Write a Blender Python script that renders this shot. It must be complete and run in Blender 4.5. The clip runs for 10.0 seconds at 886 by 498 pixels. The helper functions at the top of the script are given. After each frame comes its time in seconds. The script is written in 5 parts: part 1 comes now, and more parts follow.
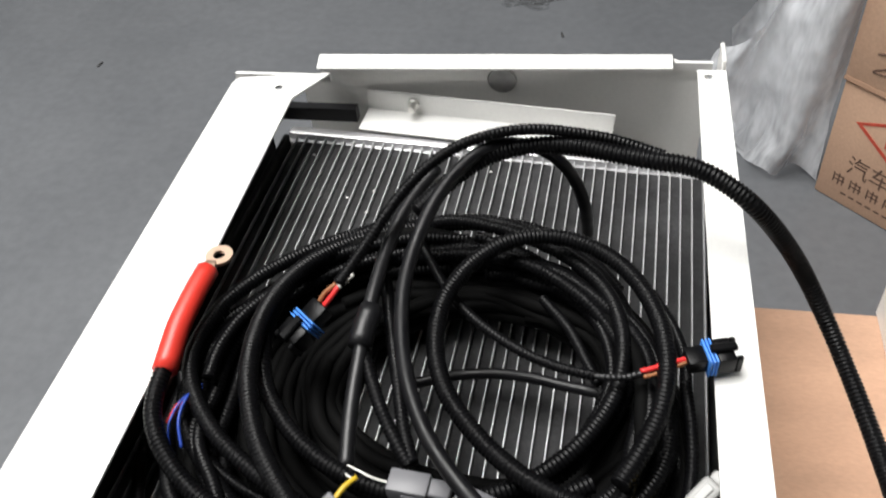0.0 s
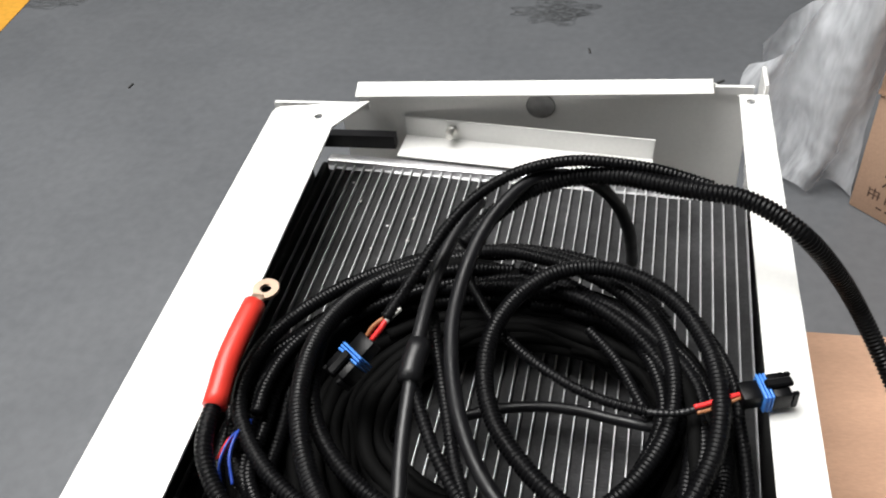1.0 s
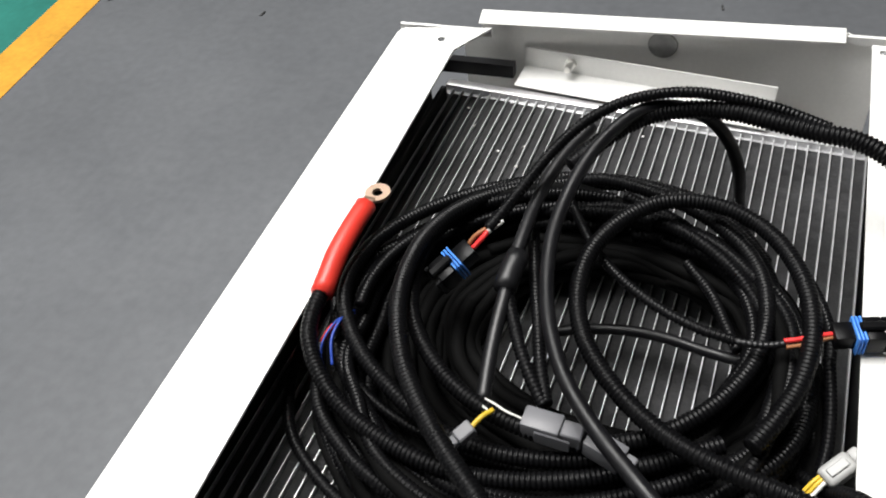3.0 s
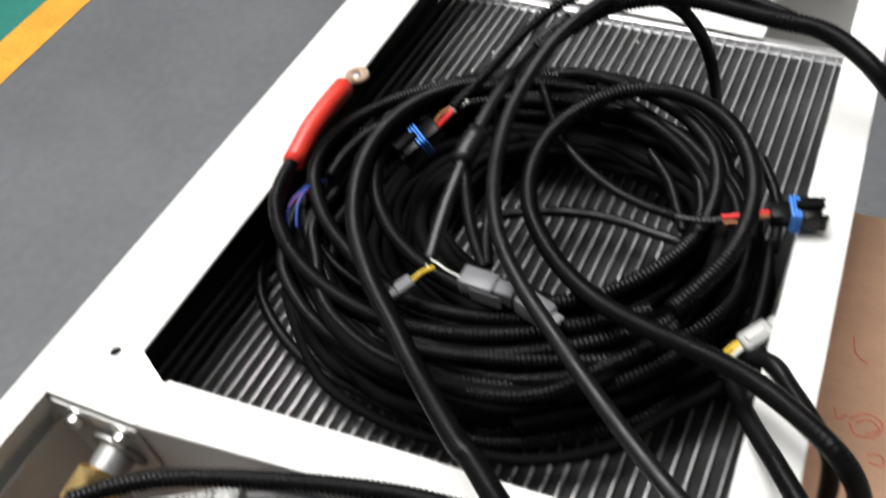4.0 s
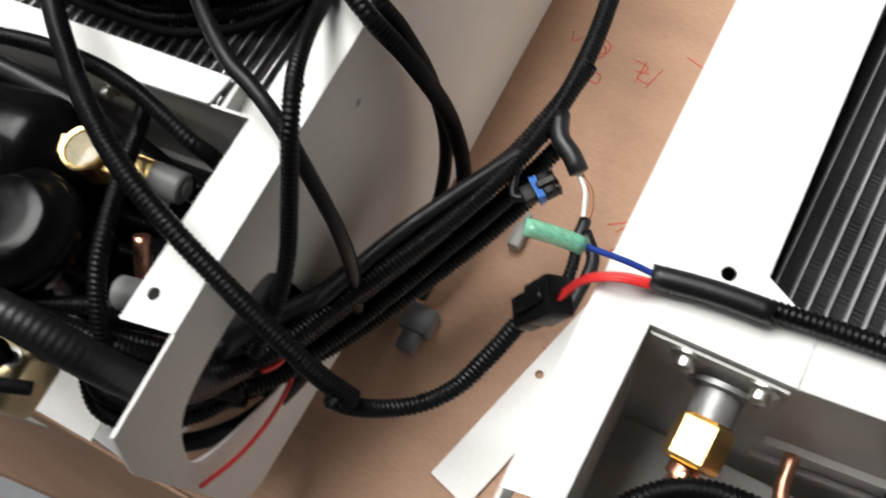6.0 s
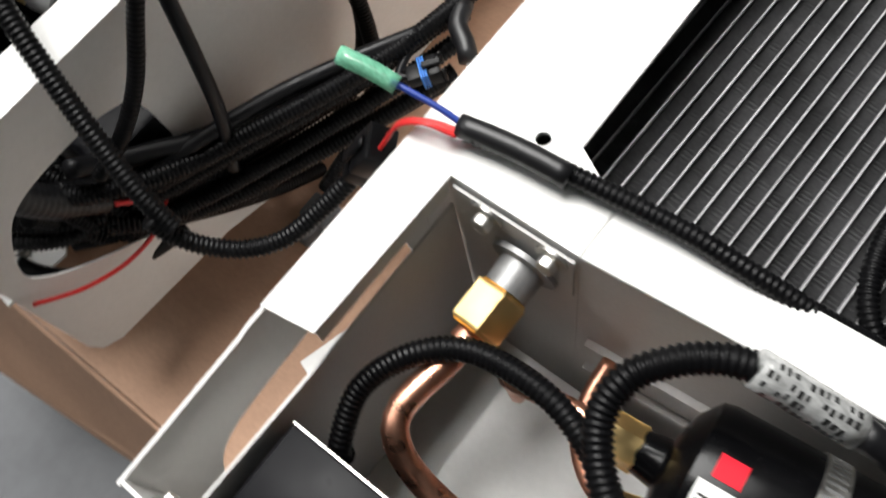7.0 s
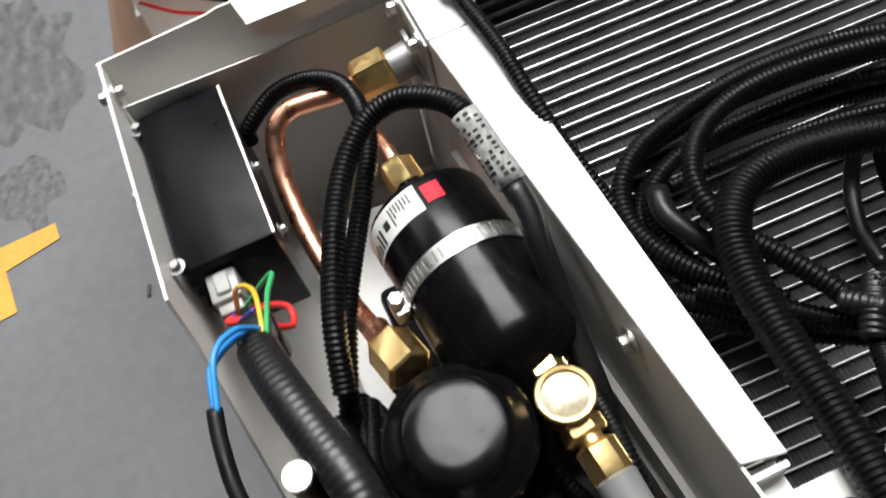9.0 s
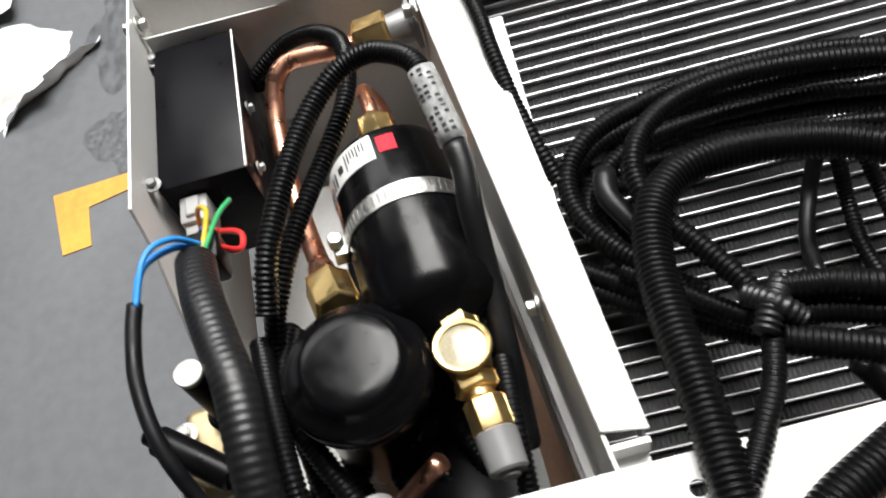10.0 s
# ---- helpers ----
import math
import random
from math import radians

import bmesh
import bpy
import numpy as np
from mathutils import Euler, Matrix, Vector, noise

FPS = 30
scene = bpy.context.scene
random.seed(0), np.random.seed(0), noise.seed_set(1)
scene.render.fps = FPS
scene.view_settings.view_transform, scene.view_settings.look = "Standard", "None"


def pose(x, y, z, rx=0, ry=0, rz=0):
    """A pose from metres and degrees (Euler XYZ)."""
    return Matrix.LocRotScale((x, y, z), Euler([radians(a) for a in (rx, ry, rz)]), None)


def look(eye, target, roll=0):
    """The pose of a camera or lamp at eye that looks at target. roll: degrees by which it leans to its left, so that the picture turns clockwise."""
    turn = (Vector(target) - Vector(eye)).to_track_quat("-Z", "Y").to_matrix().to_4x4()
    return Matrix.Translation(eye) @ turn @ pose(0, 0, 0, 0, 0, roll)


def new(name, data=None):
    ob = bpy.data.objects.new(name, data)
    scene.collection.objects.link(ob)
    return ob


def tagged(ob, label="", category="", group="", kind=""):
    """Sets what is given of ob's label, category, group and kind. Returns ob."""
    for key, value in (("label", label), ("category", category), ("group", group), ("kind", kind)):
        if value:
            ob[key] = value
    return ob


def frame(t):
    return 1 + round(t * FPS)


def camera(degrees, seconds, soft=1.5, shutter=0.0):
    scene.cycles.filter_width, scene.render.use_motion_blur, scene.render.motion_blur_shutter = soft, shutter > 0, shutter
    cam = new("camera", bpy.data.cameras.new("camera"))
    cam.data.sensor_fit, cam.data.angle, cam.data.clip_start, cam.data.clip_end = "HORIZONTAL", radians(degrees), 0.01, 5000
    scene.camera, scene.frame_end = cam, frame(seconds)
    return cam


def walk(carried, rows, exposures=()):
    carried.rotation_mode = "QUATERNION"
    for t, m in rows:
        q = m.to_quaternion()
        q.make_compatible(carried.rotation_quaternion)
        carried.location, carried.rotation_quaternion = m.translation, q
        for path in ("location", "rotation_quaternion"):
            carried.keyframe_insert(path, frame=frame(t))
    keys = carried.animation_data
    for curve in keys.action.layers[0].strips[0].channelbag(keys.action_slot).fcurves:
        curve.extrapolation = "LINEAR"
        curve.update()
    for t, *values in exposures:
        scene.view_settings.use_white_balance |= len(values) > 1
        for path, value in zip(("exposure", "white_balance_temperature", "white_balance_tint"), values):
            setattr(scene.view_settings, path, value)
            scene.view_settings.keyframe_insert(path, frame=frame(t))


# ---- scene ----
cam = camera(54.37, 10.0, soft=1.8, shutter=0.5)
PATH = [
    (0, (0.3211, -0.6951, 1.2959), (0.1513, 0.0040, 0.6013), -5.93),
    (0.5, (0.3069, -0.6838, 1.3013), (0.1328, 0.0334, 0.6265), -6.29),
    (1, (0.3020, -0.6859, 1.3076), (0.1063, 0.0180, 0.6248), -7.63),
    (1.5, (0.2942, -0.6924, 1.3064), (0.0718, -0.0038, 0.6162), -8.56),
    (2, (0.2859, -0.7009, 1.3048), (0.0432, -0.0268, 0.6072), -8.47),
    (3.5, (0.3495, -0.7401, 1.2957), (0.0036, -0.1283, 0.5843), -10.32),
    (4, (0.4093, -0.7582, 1.2703), (0.0380, -0.1845, 0.5402), -11.70),
    (4.5, (0.4866, -0.7706, 1.2538), (0.1310, -0.2895, 0.4525), -14.75),
    (5, (0.5479, -0.7591, 1.3050), (0.2589, -0.4075, 0.4146), -16.90),
    (5.5, (0.6365, -0.7452, 1.2873), (0.3465, -0.4541, 0.3755), -21.28),
    (5.7, (0.6572, -0.7362, 1.2794), (0.3817, -0.4574, 0.3594), -20.46),
    (6.8, (0.7981, -0.7421, 1.2055), (0.4930, -0.4624, 0.2952), -14.20),
    (7, (0.8325, -0.7353, 1.1998), (0.4991, -0.4849, 0.2909), -17.15),
    (7.5, (0.9154, -0.7185, 1.1899), (0.5187, -0.5312, 0.2913), -20.79),
    (8, (0.9683, -0.7164, 1.2029), (0.5720, -0.5521, 0.2996), -17.42),
    (8.5, (1.0590, -0.7002, 1.2269), (0.6212, -0.5847, 0.3353), -18.33),
    (9, (1.1410, -0.6957, 1.2377), (0.6397, -0.6072, 0.3770), -16.31),
    (9.5, (1.1868, -0.6681, 1.2370), (0.6479, -0.6323, 0.3954), -16.44),
    (10, (1.2116, -0.6140, 1.2196), (0.6592, -0.6375, 0.3863), -18.41),
]
walk(cam, [(t, look(eye, target, roll)) for t, eye, target, roll in PATH], [(0, -0.82), (3.5, -0.82), (4.5, -0.94), (5.5, -1.12), (7.0, -0.78), (8.0, -0.72), (9, -0.50), (10, -0.33)])

# ---- light: unseen lamps added in a workshop hall's roof openings, for daylight ----
world = bpy.data.worlds.new("sky")
scene.world = world
world.use_nodes = True
sky = world.node_tree.nodes.new("ShaderNodeTexSky")
sky.sky_type = 'NISHITA'
sky.sun_disc = False
sky.sun_elevation, sky.sun_rotation = radians(48), radians(200)
world.node_tree.links.new(sky.outputs[0], world.node_tree.nodes["Background"].inputs[0])
world.node_tree.nodes["Background"].inputs[1].default_value = 0.06


def area_lamp(name, m, size_x, size_y, watts, colour):
    d = bpy.data.lights.new(name, 'AREA')
    d.shape, d.size, d.size_y, d.energy, d.color = 'RECTANGLE', size_x, size_y, watts, colour
    ob = new(name, d)
    ob.matrix_world = m
    return ob


area_lamp("unseen_roof_light", pose(-1.1, 0.2, 4.9), 2.8, 2.8, 760, (1.0, 0.985, 0.96))
# weaker fill, added to brighten floor that the units leave dark
area_lamp("unseen_roof_light", pose(-4.0, -3.2, 4.9), 2.4, 4.0, 210, (1.0, 0.99, 0.97))


# ---- materials ----
def material(name, colour, rough=0.5, metal=0.0, mottle=0.0, mottle_scale=30.0, grain=0.0, grain_scale=400.0, bump=0.0,
             bump_scale=300.0, rough_var=0.0, coat=0.0, per_piece=0.0, spec=0.5, stretch=(1, 1, 1)):
    """A plain procedural surface: a base colour with mottling at two scales, varied gloss and a fine relief."""
    mat = bpy.data.materials.new(name)
    mat.use_nodes = True
    n, l = mat.node_tree.nodes, mat.node_tree.links
    b = n["Principled BSDF"]
    b.inputs["Roughness"].default_value, b.inputs["Metallic"].default_value = rough, metal
    b.inputs["Specular IOR Level"].default_value = spec
    b.inputs["Coat Weight"].default_value = coat
    b.inputs["Coat Roughness"].default_value = 0.08
    b.inputs["Base Color"].default_value = (*colour, 1)
    co = n.new("ShaderNodeTexCoord")
    mp = n.new("ShaderNodeMapping")
    mp.inputs["Scale"].default_value = stretch
    l.new(co.outputs["Object"], mp.inputs[0])

    def cloud(scale, detail=4.0):
        t = n.new("ShaderNodeTexNoise")
        t.inputs["Scale"].default_value, t.inputs["Detail"].default_value = scale, detail
        l.new(mp.outputs[0], t.inputs["Vector"])
        return t

    def remap(src, lo, hi, fmin=0.3, fmax=0.7):
        r = n.new("ShaderNodeMapRange")
        for k, v in zip((1, 2, 3, 4), (fmin, fmax, lo, hi)):
            r.inputs[k].default_value = v
        l.new(src, r.inputs[0])
        return r.outputs[0]

    value = None

    def times(a, c):
        if a is None:
            return c
        m = n.new("ShaderNodeMath")
        m.operation = 'MULTIPLY'
        l.new(a, m.inputs[0])
        l.new(c, m.inputs[1])
        return m.outputs[0]

    if mottle:
        value = times(value, remap(cloud(mottle_scale).outputs[0], 1 - mottle, 1 + mottle))
    if grain:
        value = times(value, remap(cloud(grain_scale, 2.0).outputs[0], 1 - grain, 1 + grain))
    if per_piece:
        oi = n.new("ShaderNodeObjectInfo")
        value = times(value, remap(oi.outputs["Random"], 1 - per_piece, 1 + per_piece, 0, 1))
    if value is not None:
        v = n.new("ShaderNodeVectorMath")
        v.operation = 'SCALE'
        v.inputs[0].default_value = colour
        l.new(value, v.inputs["Scale"])
        l.new(v.outputs[0], b.inputs["Base Color"])
    if rough_var:
        l.new(remap(cloud(mottle_scale * 2.3).outputs[0], max(rough - rough_var, 0.02), min(rough + rough_var, 1)), b.inputs["Roughness"])
    if bump:
        bp = n.new("ShaderNodeBump")
        bp.inputs["Strength"].default_value, bp.inputs["Distance"].default_value = bump, 0.001
        l.new(cloud(bump_scale).outputs[0], bp.inputs["Height"])
        l.new(bp.outputs[0], b.inputs["Normal"])
    return mat


WHITE = material("white powder coat", (0.80, 0.795, 0.775), 0.38, mottle=0.025, mottle_scale=14, grain=0.02, grain_scale=250, bump=0.06, bump_scale=900, rough_var=0.08)
# on the web, ribs and liner this grey stands for white sheet in shade
GREY_AND_SHADED = material("pale grey and shaded white sheet", (0.62, 0.61, 0.595), 0.42, mottle=0.04, mottle_scale=10, grain=0.03, bump=0.05, bump_scale=900, rough_var=0.08)
ALU = material("bare aluminium", (0.72, 0.72, 0.73), 0.38, metal=0.85, mottle=0.1, mottle_scale=60, grain=0.08, bump=0.1)
ALU_CUT = material("worn aluminium tube edge", (0.62, 0.62, 0.63), 0.38, metal=0.45, mottle=0.15, mottle_scale=40, grain=0.1, per_piece=0.12)
FIN = material("dark grey coated fins", (0.125, 0.125, 0.128), 0.5, metal=0.3, mottle=0.3, mottle_scale=22, grain=0.15)
GAP_SHADE = material("matte black gap shade", (0.012, 0.012, 0.012), 0.85, mottle=0.2, mottle_scale=60, bump=0.3)
BLACK_STEEL = material("gloss black enamel", (0.003, 0.003, 0.0035), 0.23, mottle=0.2, mottle_scale=40, rough_var=0.06, spec=0.2)
SATIN_BLACK = material("satin black painted box", (0.004, 0.004, 0.0055), 0.34, mottle=0.25, mottle_scale=18, bump=0.12, bump_scale=1200, rough_var=0.08, spec=0.09)
PLASTIC_BLACK = material("black corrugated plastic", (0.0035, 0.0035, 0.004), 0.36, mottle=0.25, mottle_scale=20, rough_var=0.1, spec=0.16)
# near-black and glossless: shade between the lower turns, put into their colour
HEAP_SHADE = material("matte black heap shade", (0.003, 0.003, 0.003), 0.7, mottle=0.3, mottle_scale=30, bump=0.3, bump_scale=700, spec=0.05)
RUBBER = material("black rubber cable", (0.005, 0.005, 0.006), 0.42, mottle=0.3, mottle_scale=30, rough_var=0.12, spec=0.28)
TAPE = material("black vinyl tape", (0.006, 0.006, 0.007), 0.42, mottle=0.2, mottle_scale=60, bump=0.25, bump_scale=120)
TINNED = material("tinned copper", (0.86, 0.62, 0.47), 0.35, metal=1.0, mottle=0.1, mottle_scale=60)
COPPER = material("copper pipe", (0.86, 0.44, 0.30), 0.33, metal=1.0, mottle=0.22, mottle_scale=35, rough_var=0.12, grain=0.06)
BRASS = material("brass", (0.90, 0.66, 0.30), 0.36, metal=1.0, mottle=0.05, mottle_scale=60, rough_var=0.08)
YELLOW_ZINC = material("yellow chromate zinc plate", (0.74, 0.60, 0.36), 0.42, metal=0.9, mottle=0.14, mottle_scale=50, rough_var=0.1)
STEEL = material("zinc plated steel", (0.66, 0.65, 0.62), 0.38, metal=1.0, mottle=0.15, mottle_scale=80, rough_var=0.1)
DARK_STEEL = material("grey cast fitting", (0.30, 0.30, 0.30), 0.45, metal=0.6, mottle=0.2, mottle_scale=80, bump=0.2)
GREY_CAP = material("grey plastic cap", (0.19, 0.19, 0.19), 0.45, mottle=0.1, mottle_scale=60)
RED = material("red heat shrink sleeve", (0.72, 0.045, 0.03), 0.38, mottle=0.12, mottle_scale=30, bump=0.15, bump_scale=150)
RED_WIRE = material("red wire insulation", (0.70, 0.03, 0.03), 0.4, mottle=0.1)
BLUE_WIRE = material("blue wire insulation", (0.015, 0.05, 0.32), 0.4, mottle=0.1)
LIGHT_BLUE = material("bright blue wire insulation", (0.03, 0.28, 0.75), 0.4, mottle=0.1)
YELLOW_WIRE = material("yellow wire insulation", (0.62, 0.42, 0.03), 0.4, mottle=0.1)
GREEN_WIRE = material("green wire insulation", (0.04, 0.35, 0.12), 0.4, mottle=0.1)
WHITE_WIRE = material("white wire insulation", (0.75, 0.74, 0.7), 0.4, mottle=0.1)
BROWN_WIRE = material("brown wire insulation", (0.30, 0.12, 0.05), 0.4, mottle=0.1)
BLUE_SEAL = material("blue silicone seal", (0.06, 0.24, 0.72), 0.45, mottle=0.08)
GREY_PLASTIC = material("grey nylon connector", (0.14, 0.14, 0.15), 0.42, mottle=0.1)
WHITE_PLASTIC = material("milky nylon connector", (0.34, 0.34, 0.33), 0.4, mottle=0.06)
LABEL_WHITE = material("white label film", (0.78, 0.78, 0.76), 0.35, mottle=0.04, mottle_scale=60)
LABEL_BLACK = material("black label print", (0.02, 0.02, 0.02), 0.4)
LABEL_RED = material("red label print", (0.70, 0.012, 0.03), 0.5, spec=0.2)
INK_RED = material("red crayon ink", (0.50, 0.07, 0.04), 0.7, mottle=0.3, mottle_scale=90)
INK_BROWN = material("dark carton ink", (0.12, 0.07, 0.05), 0.75, mottle=0.2, mottle_scale=90)
HOLE = material("dark drilled hole", (0.02, 0.02, 0.02), 0.8)
CARD = material("brown corrugated cardboard", (0.49, 0.30, 0.20), 0.72, mottle=0.1, mottle_scale=7, grain=0.06, grain_scale=160, bump=0.12, bump_scale=60, stretch=(1, 3, 1))
CARD_SIDE = material("tan carton board", (0.52, 0.335, 0.23), 0.75, mottle=0.08, mottle_scale=6, grain=0.06, grain_scale=160, bump=0.1, bump_scale=60)
FLOOR = material("grey epoxy floor paint", (0.124, 0.130, 0.139), 0.5, mottle=0.07, mottle_scale=1.7, grain=0.07, grain_scale=38, bump=0.07, bump_scale=90, rough_var=0.12)
YELLOW_PAINT = material("yellow floor line paint", (0.68, 0.34, 0.045), 0.5, mottle=0.12, mottle_scale=9, grain=0.08, grain_scale=60)
GREEN_PAINT = material("green floor paint", (0.03, 0.19, 0.155), 0.5, mottle=0.12, mottle_scale=4, grain=0.08, grain_scale=40)
DIRT = material("dark floor stain", (0.06, 0.06, 0.06), 0.6, mottle=0.4, mottle_scale=30)
HALL = material("hall wall paint", (0.22, 0.225, 0.23), 0.8, mottle=0.08, mottle_scale=1.5, grain=0.05, grain_scale=20)


def clear_film(name, tint, alpha, rough):
    mat = bpy.data.materials.new(name)
    mat.use_nodes = True
    n, l = mat.node_tree.nodes, mat.node_tree.links
    b = n["Principled BSDF"]
    b.inputs["Base Color"].default_value = (*tint, 1)
    b.inputs["Roughness"].default_value = rough
    t = n.new("ShaderNodeTexNoise")
    t.inputs["Scale"].default_value = 9
    r = n.new("ShaderNodeMapRange")
    for k, v in zip((1, 2, 3, 4), (0.3, 0.7, max(alpha - 0.12, 0), min(alpha + 0.15, 1))):
        r.inputs[k].default_value = v
    l.new(t.outputs[0], r.inputs[0])
    l.new(r.outputs[0], b.inputs["Alpha"])
    return mat


FILM = clear_film("clear plastic film", (0.92, 0.94, 0.98), 0.42, 0.22)
GREEN_SLEEVE = clear_film("translucent green sleeve", (0.28, 0.78, 0.52), 0.55, 0.15)
SIGHT_GLASS = clear_film("sight glass", (0.42, 0.38, 0.27), 0.7, 0.12)
SLEEVE = clear_film("clear marker sleeve", (0.62, 0.63, 0.62), 0.55, 0.16)


# ---- shaping helpers ----
def mesh_of(bm, name="mesh", smooth=True):
    me = bpy.data.meshes.new(name)
    bm.normal_update()
    bm.to_mesh(me)
    bm.free()
    if smooth:
        me.shade_smooth()
        me.set_sharp_from_angle(angle=radians(38))
    return me


def part(name, shape, mat, parent=None, label=""):
    """Links a bmesh or mesh as ONE mesh object under a thing or a part."""
    me = shape if isinstance(shape, bpy.types.Mesh) else mesh_of(shape, name)
    if mat is not None and not me.materials:
        me.materials.append(mat)
    ob = new(name, me)
    ob.parent = parent
    if label:
        ob["label"] = label
    return ob


def root(name, m, label, category, group="", kind=""):
    ob = new(name)
    ob.empty_display_size = 0.05
    ob.matrix_world = m
    return tagged(ob, label, category, group, kind)


def rounded(bm, width, segments=2, angle=30):
    edges = [e for e in bm.edges if len(e.link_faces) == 2 and e.calc_face_angle(0) > radians(angle)]
    bmesh.ops.bevel(bm, geom=edges, offset=width, segments=segments, affect='EDGES', profile=0.5, clamp_overlap=True)
    return bm


def box(lo, hi, bevel=0.0, segments=2, m=None):
    bm = bmesh.new()
    bmesh.ops.create_cube(bm, size=1)
    for v in bm.verts:
        v.co = [lo[k] + (v.co[k] + 0.5) * (hi[k] - lo[k]) for k in range(3)]
    if bevel:
        rounded(bm, bevel, segments)
    if m is not None:
        bm.transform(m)
    return bm


def join(*shapes):
    out = bmesh.new()
    for s in shapes:
        me = bpy.data.meshes.new("tmp")
        s.to_mesh(me)
        s.free()
        out.from_mesh(me)
        bpy.data.meshes.remove(me)
    return out


def plate(outline, thick, m=None, bevel=0.0, holes=()):
    """A sheet cut to an outline in its own x-y plane, thick along -z, with holes cut through it."""
    bm = bmesh.new()
    loops = []
    for ring in (outline, *holes):
        vs = [bm.verts.new((x, y, 0)) for x, y in ring]
        loops += [bm.edges.new((vs[i], vs[(i + 1) % len(vs)])) for i in range(len(vs))]
    bmesh.ops.triangle_fill(bm, use_beauty=True, use_dissolve=False, edges=loops, normal=(0, 0, 1))
    for f in bm.faces:
        if f.normal.z < 0:
            f.normal_flip()
    got = bmesh.ops.extrude_face_region(bm, geom=bm.faces[:])
    for v in got["geom"]:
        if isinstance(v, bmesh.types.BMVert):
            v.co.z -= thick
    bmesh.ops.recalc_face_normals(bm, faces=bm.faces)
    if bevel:
        edges = [e for e in bm.edges if len(e.link_faces) == 2 and e.calc_face_angle(0) > radians(60)]
        bmesh.ops.bevel(bm, geom=edges, offset=bevel, segments=1, affect='EDGES', clamp_overlap=True)
    if m is not None:
        bm.transform(m)
    return bm


def circle(x, y, r, n=16, sx=1.0):
    return [(x + sx * r * math.cos(2 * math.pi * i / n), y + r * math.sin(2 * math.pi * i / n)) for i in range(n)]


def slot(x0, y0, x1, y1, r, n=8):
    """The outline of a rectangle whose corners are rounded by r."""
    out = []
    for cx, cy, a in ((x1 - r, y1 - r, 0), (x0 + r, y1 - r, 90), (x0 + r, y0 + r, 180), (x1 - r, y0 + r, 270)):
        out += [(cx + r * math.cos(radians(a + 90 * i / n)), cy + r * math.sin(radians(a + 90 * i / n))) for i in range(n + 1)]
    return out


def lathe(profile, m=None, n=28):
    """Turns a profile of (distance along z, radius) round the z axis."""
    bm = bmesh.new()
    rings = []
    for z, r in profile:
        if r < 1e-6:
            rings.append([bm.verts.new((0, 0, z))])
        else:
            rings.append([bm.verts.new((r * math.cos(2 * math.pi * i / n), r * math.sin(2 * math.pi * i / n), z)) for i in range(n)])
    for a, b in zip(rings, rings[1:]):
        for i in range(n):
            j = (i + 1) % n
            if len(a) == 1 and len(b) > 1:
                bm.faces.new((a[0], b[j], b[i]))
            elif len(b) == 1 and len(a) > 1:
                bm.faces.new((a[i], a[j], b[0]))
            elif len(a) > 1:
                bm.faces.new((a[i], a[j], b[j], b[i]))
    bmesh.ops.recalc_face_normals(bm, faces=bm.faces)
    if m is not None:
        bm.transform(m)
    return bm


def along(a, b, turn=0.0):
    """The pose whose z axis runs from a towards b."""
    d = Vector(b) - Vector(a)
    return Matrix.Translation(a) @ d.to_track_quat('Z', 'Y').to_matrix().to_4x4() @ pose(0, 0, 0, 0, 0, turn)


def rod(a, b, r, n=12, r2=None):
    h = (Vector(b) - Vector(a)).length
    r2 = r if r2 is None else r2
    c = min(r, h) * 0.12
    return lathe([(0, 0), (0, r - c), (c, r), (h - c, r2), (h, r2 - c), (h, 0)], along(a, b), n)


def hexnut(a, b, r, turn=0.0):
    h = (Vector(b) - Vector(a)).length
    c = r * 0.13
    return rounded(lathe([(0, 0), (0, r - c), (c, r), (h - c, r), (h, r - c), (h, 0)], along(a, b, turn), 6), r * 0.04, 1)


def smooth_line(points, step):
    """A smooth line through the given places, in even steps."""
    p = [Vector(q) for q in points]
    p = [2 * p[0] - p[1]] + p + [2 * p[-1] - p[-2]]
    dense = []
    for a, b, c, d in zip(p, p[1:], p[2:], p[3:]):
        for i in range(16):
            t = i / 16
            dense.append(0.5 * ((2 * b) + (c - a) * t + (2 * a - 5 * b + 4 * c - d) * t * t + (3 * b - a - 3 * c + d) * t ** 3))
    dense.append(p[-2])
    arr = np.array([tuple(v) for v in dense])
    s = np.r_[0, np.cumsum(np.linalg.norm(np.diff(arr, axis=0), axis=1))]
    n = max(int(s[-1] / step), 2)
    u = np.linspace(0, s[-1], n + 1)
    return np.stack([np.interp(u, s, arr[:, k]) for k in range(3)], 1)


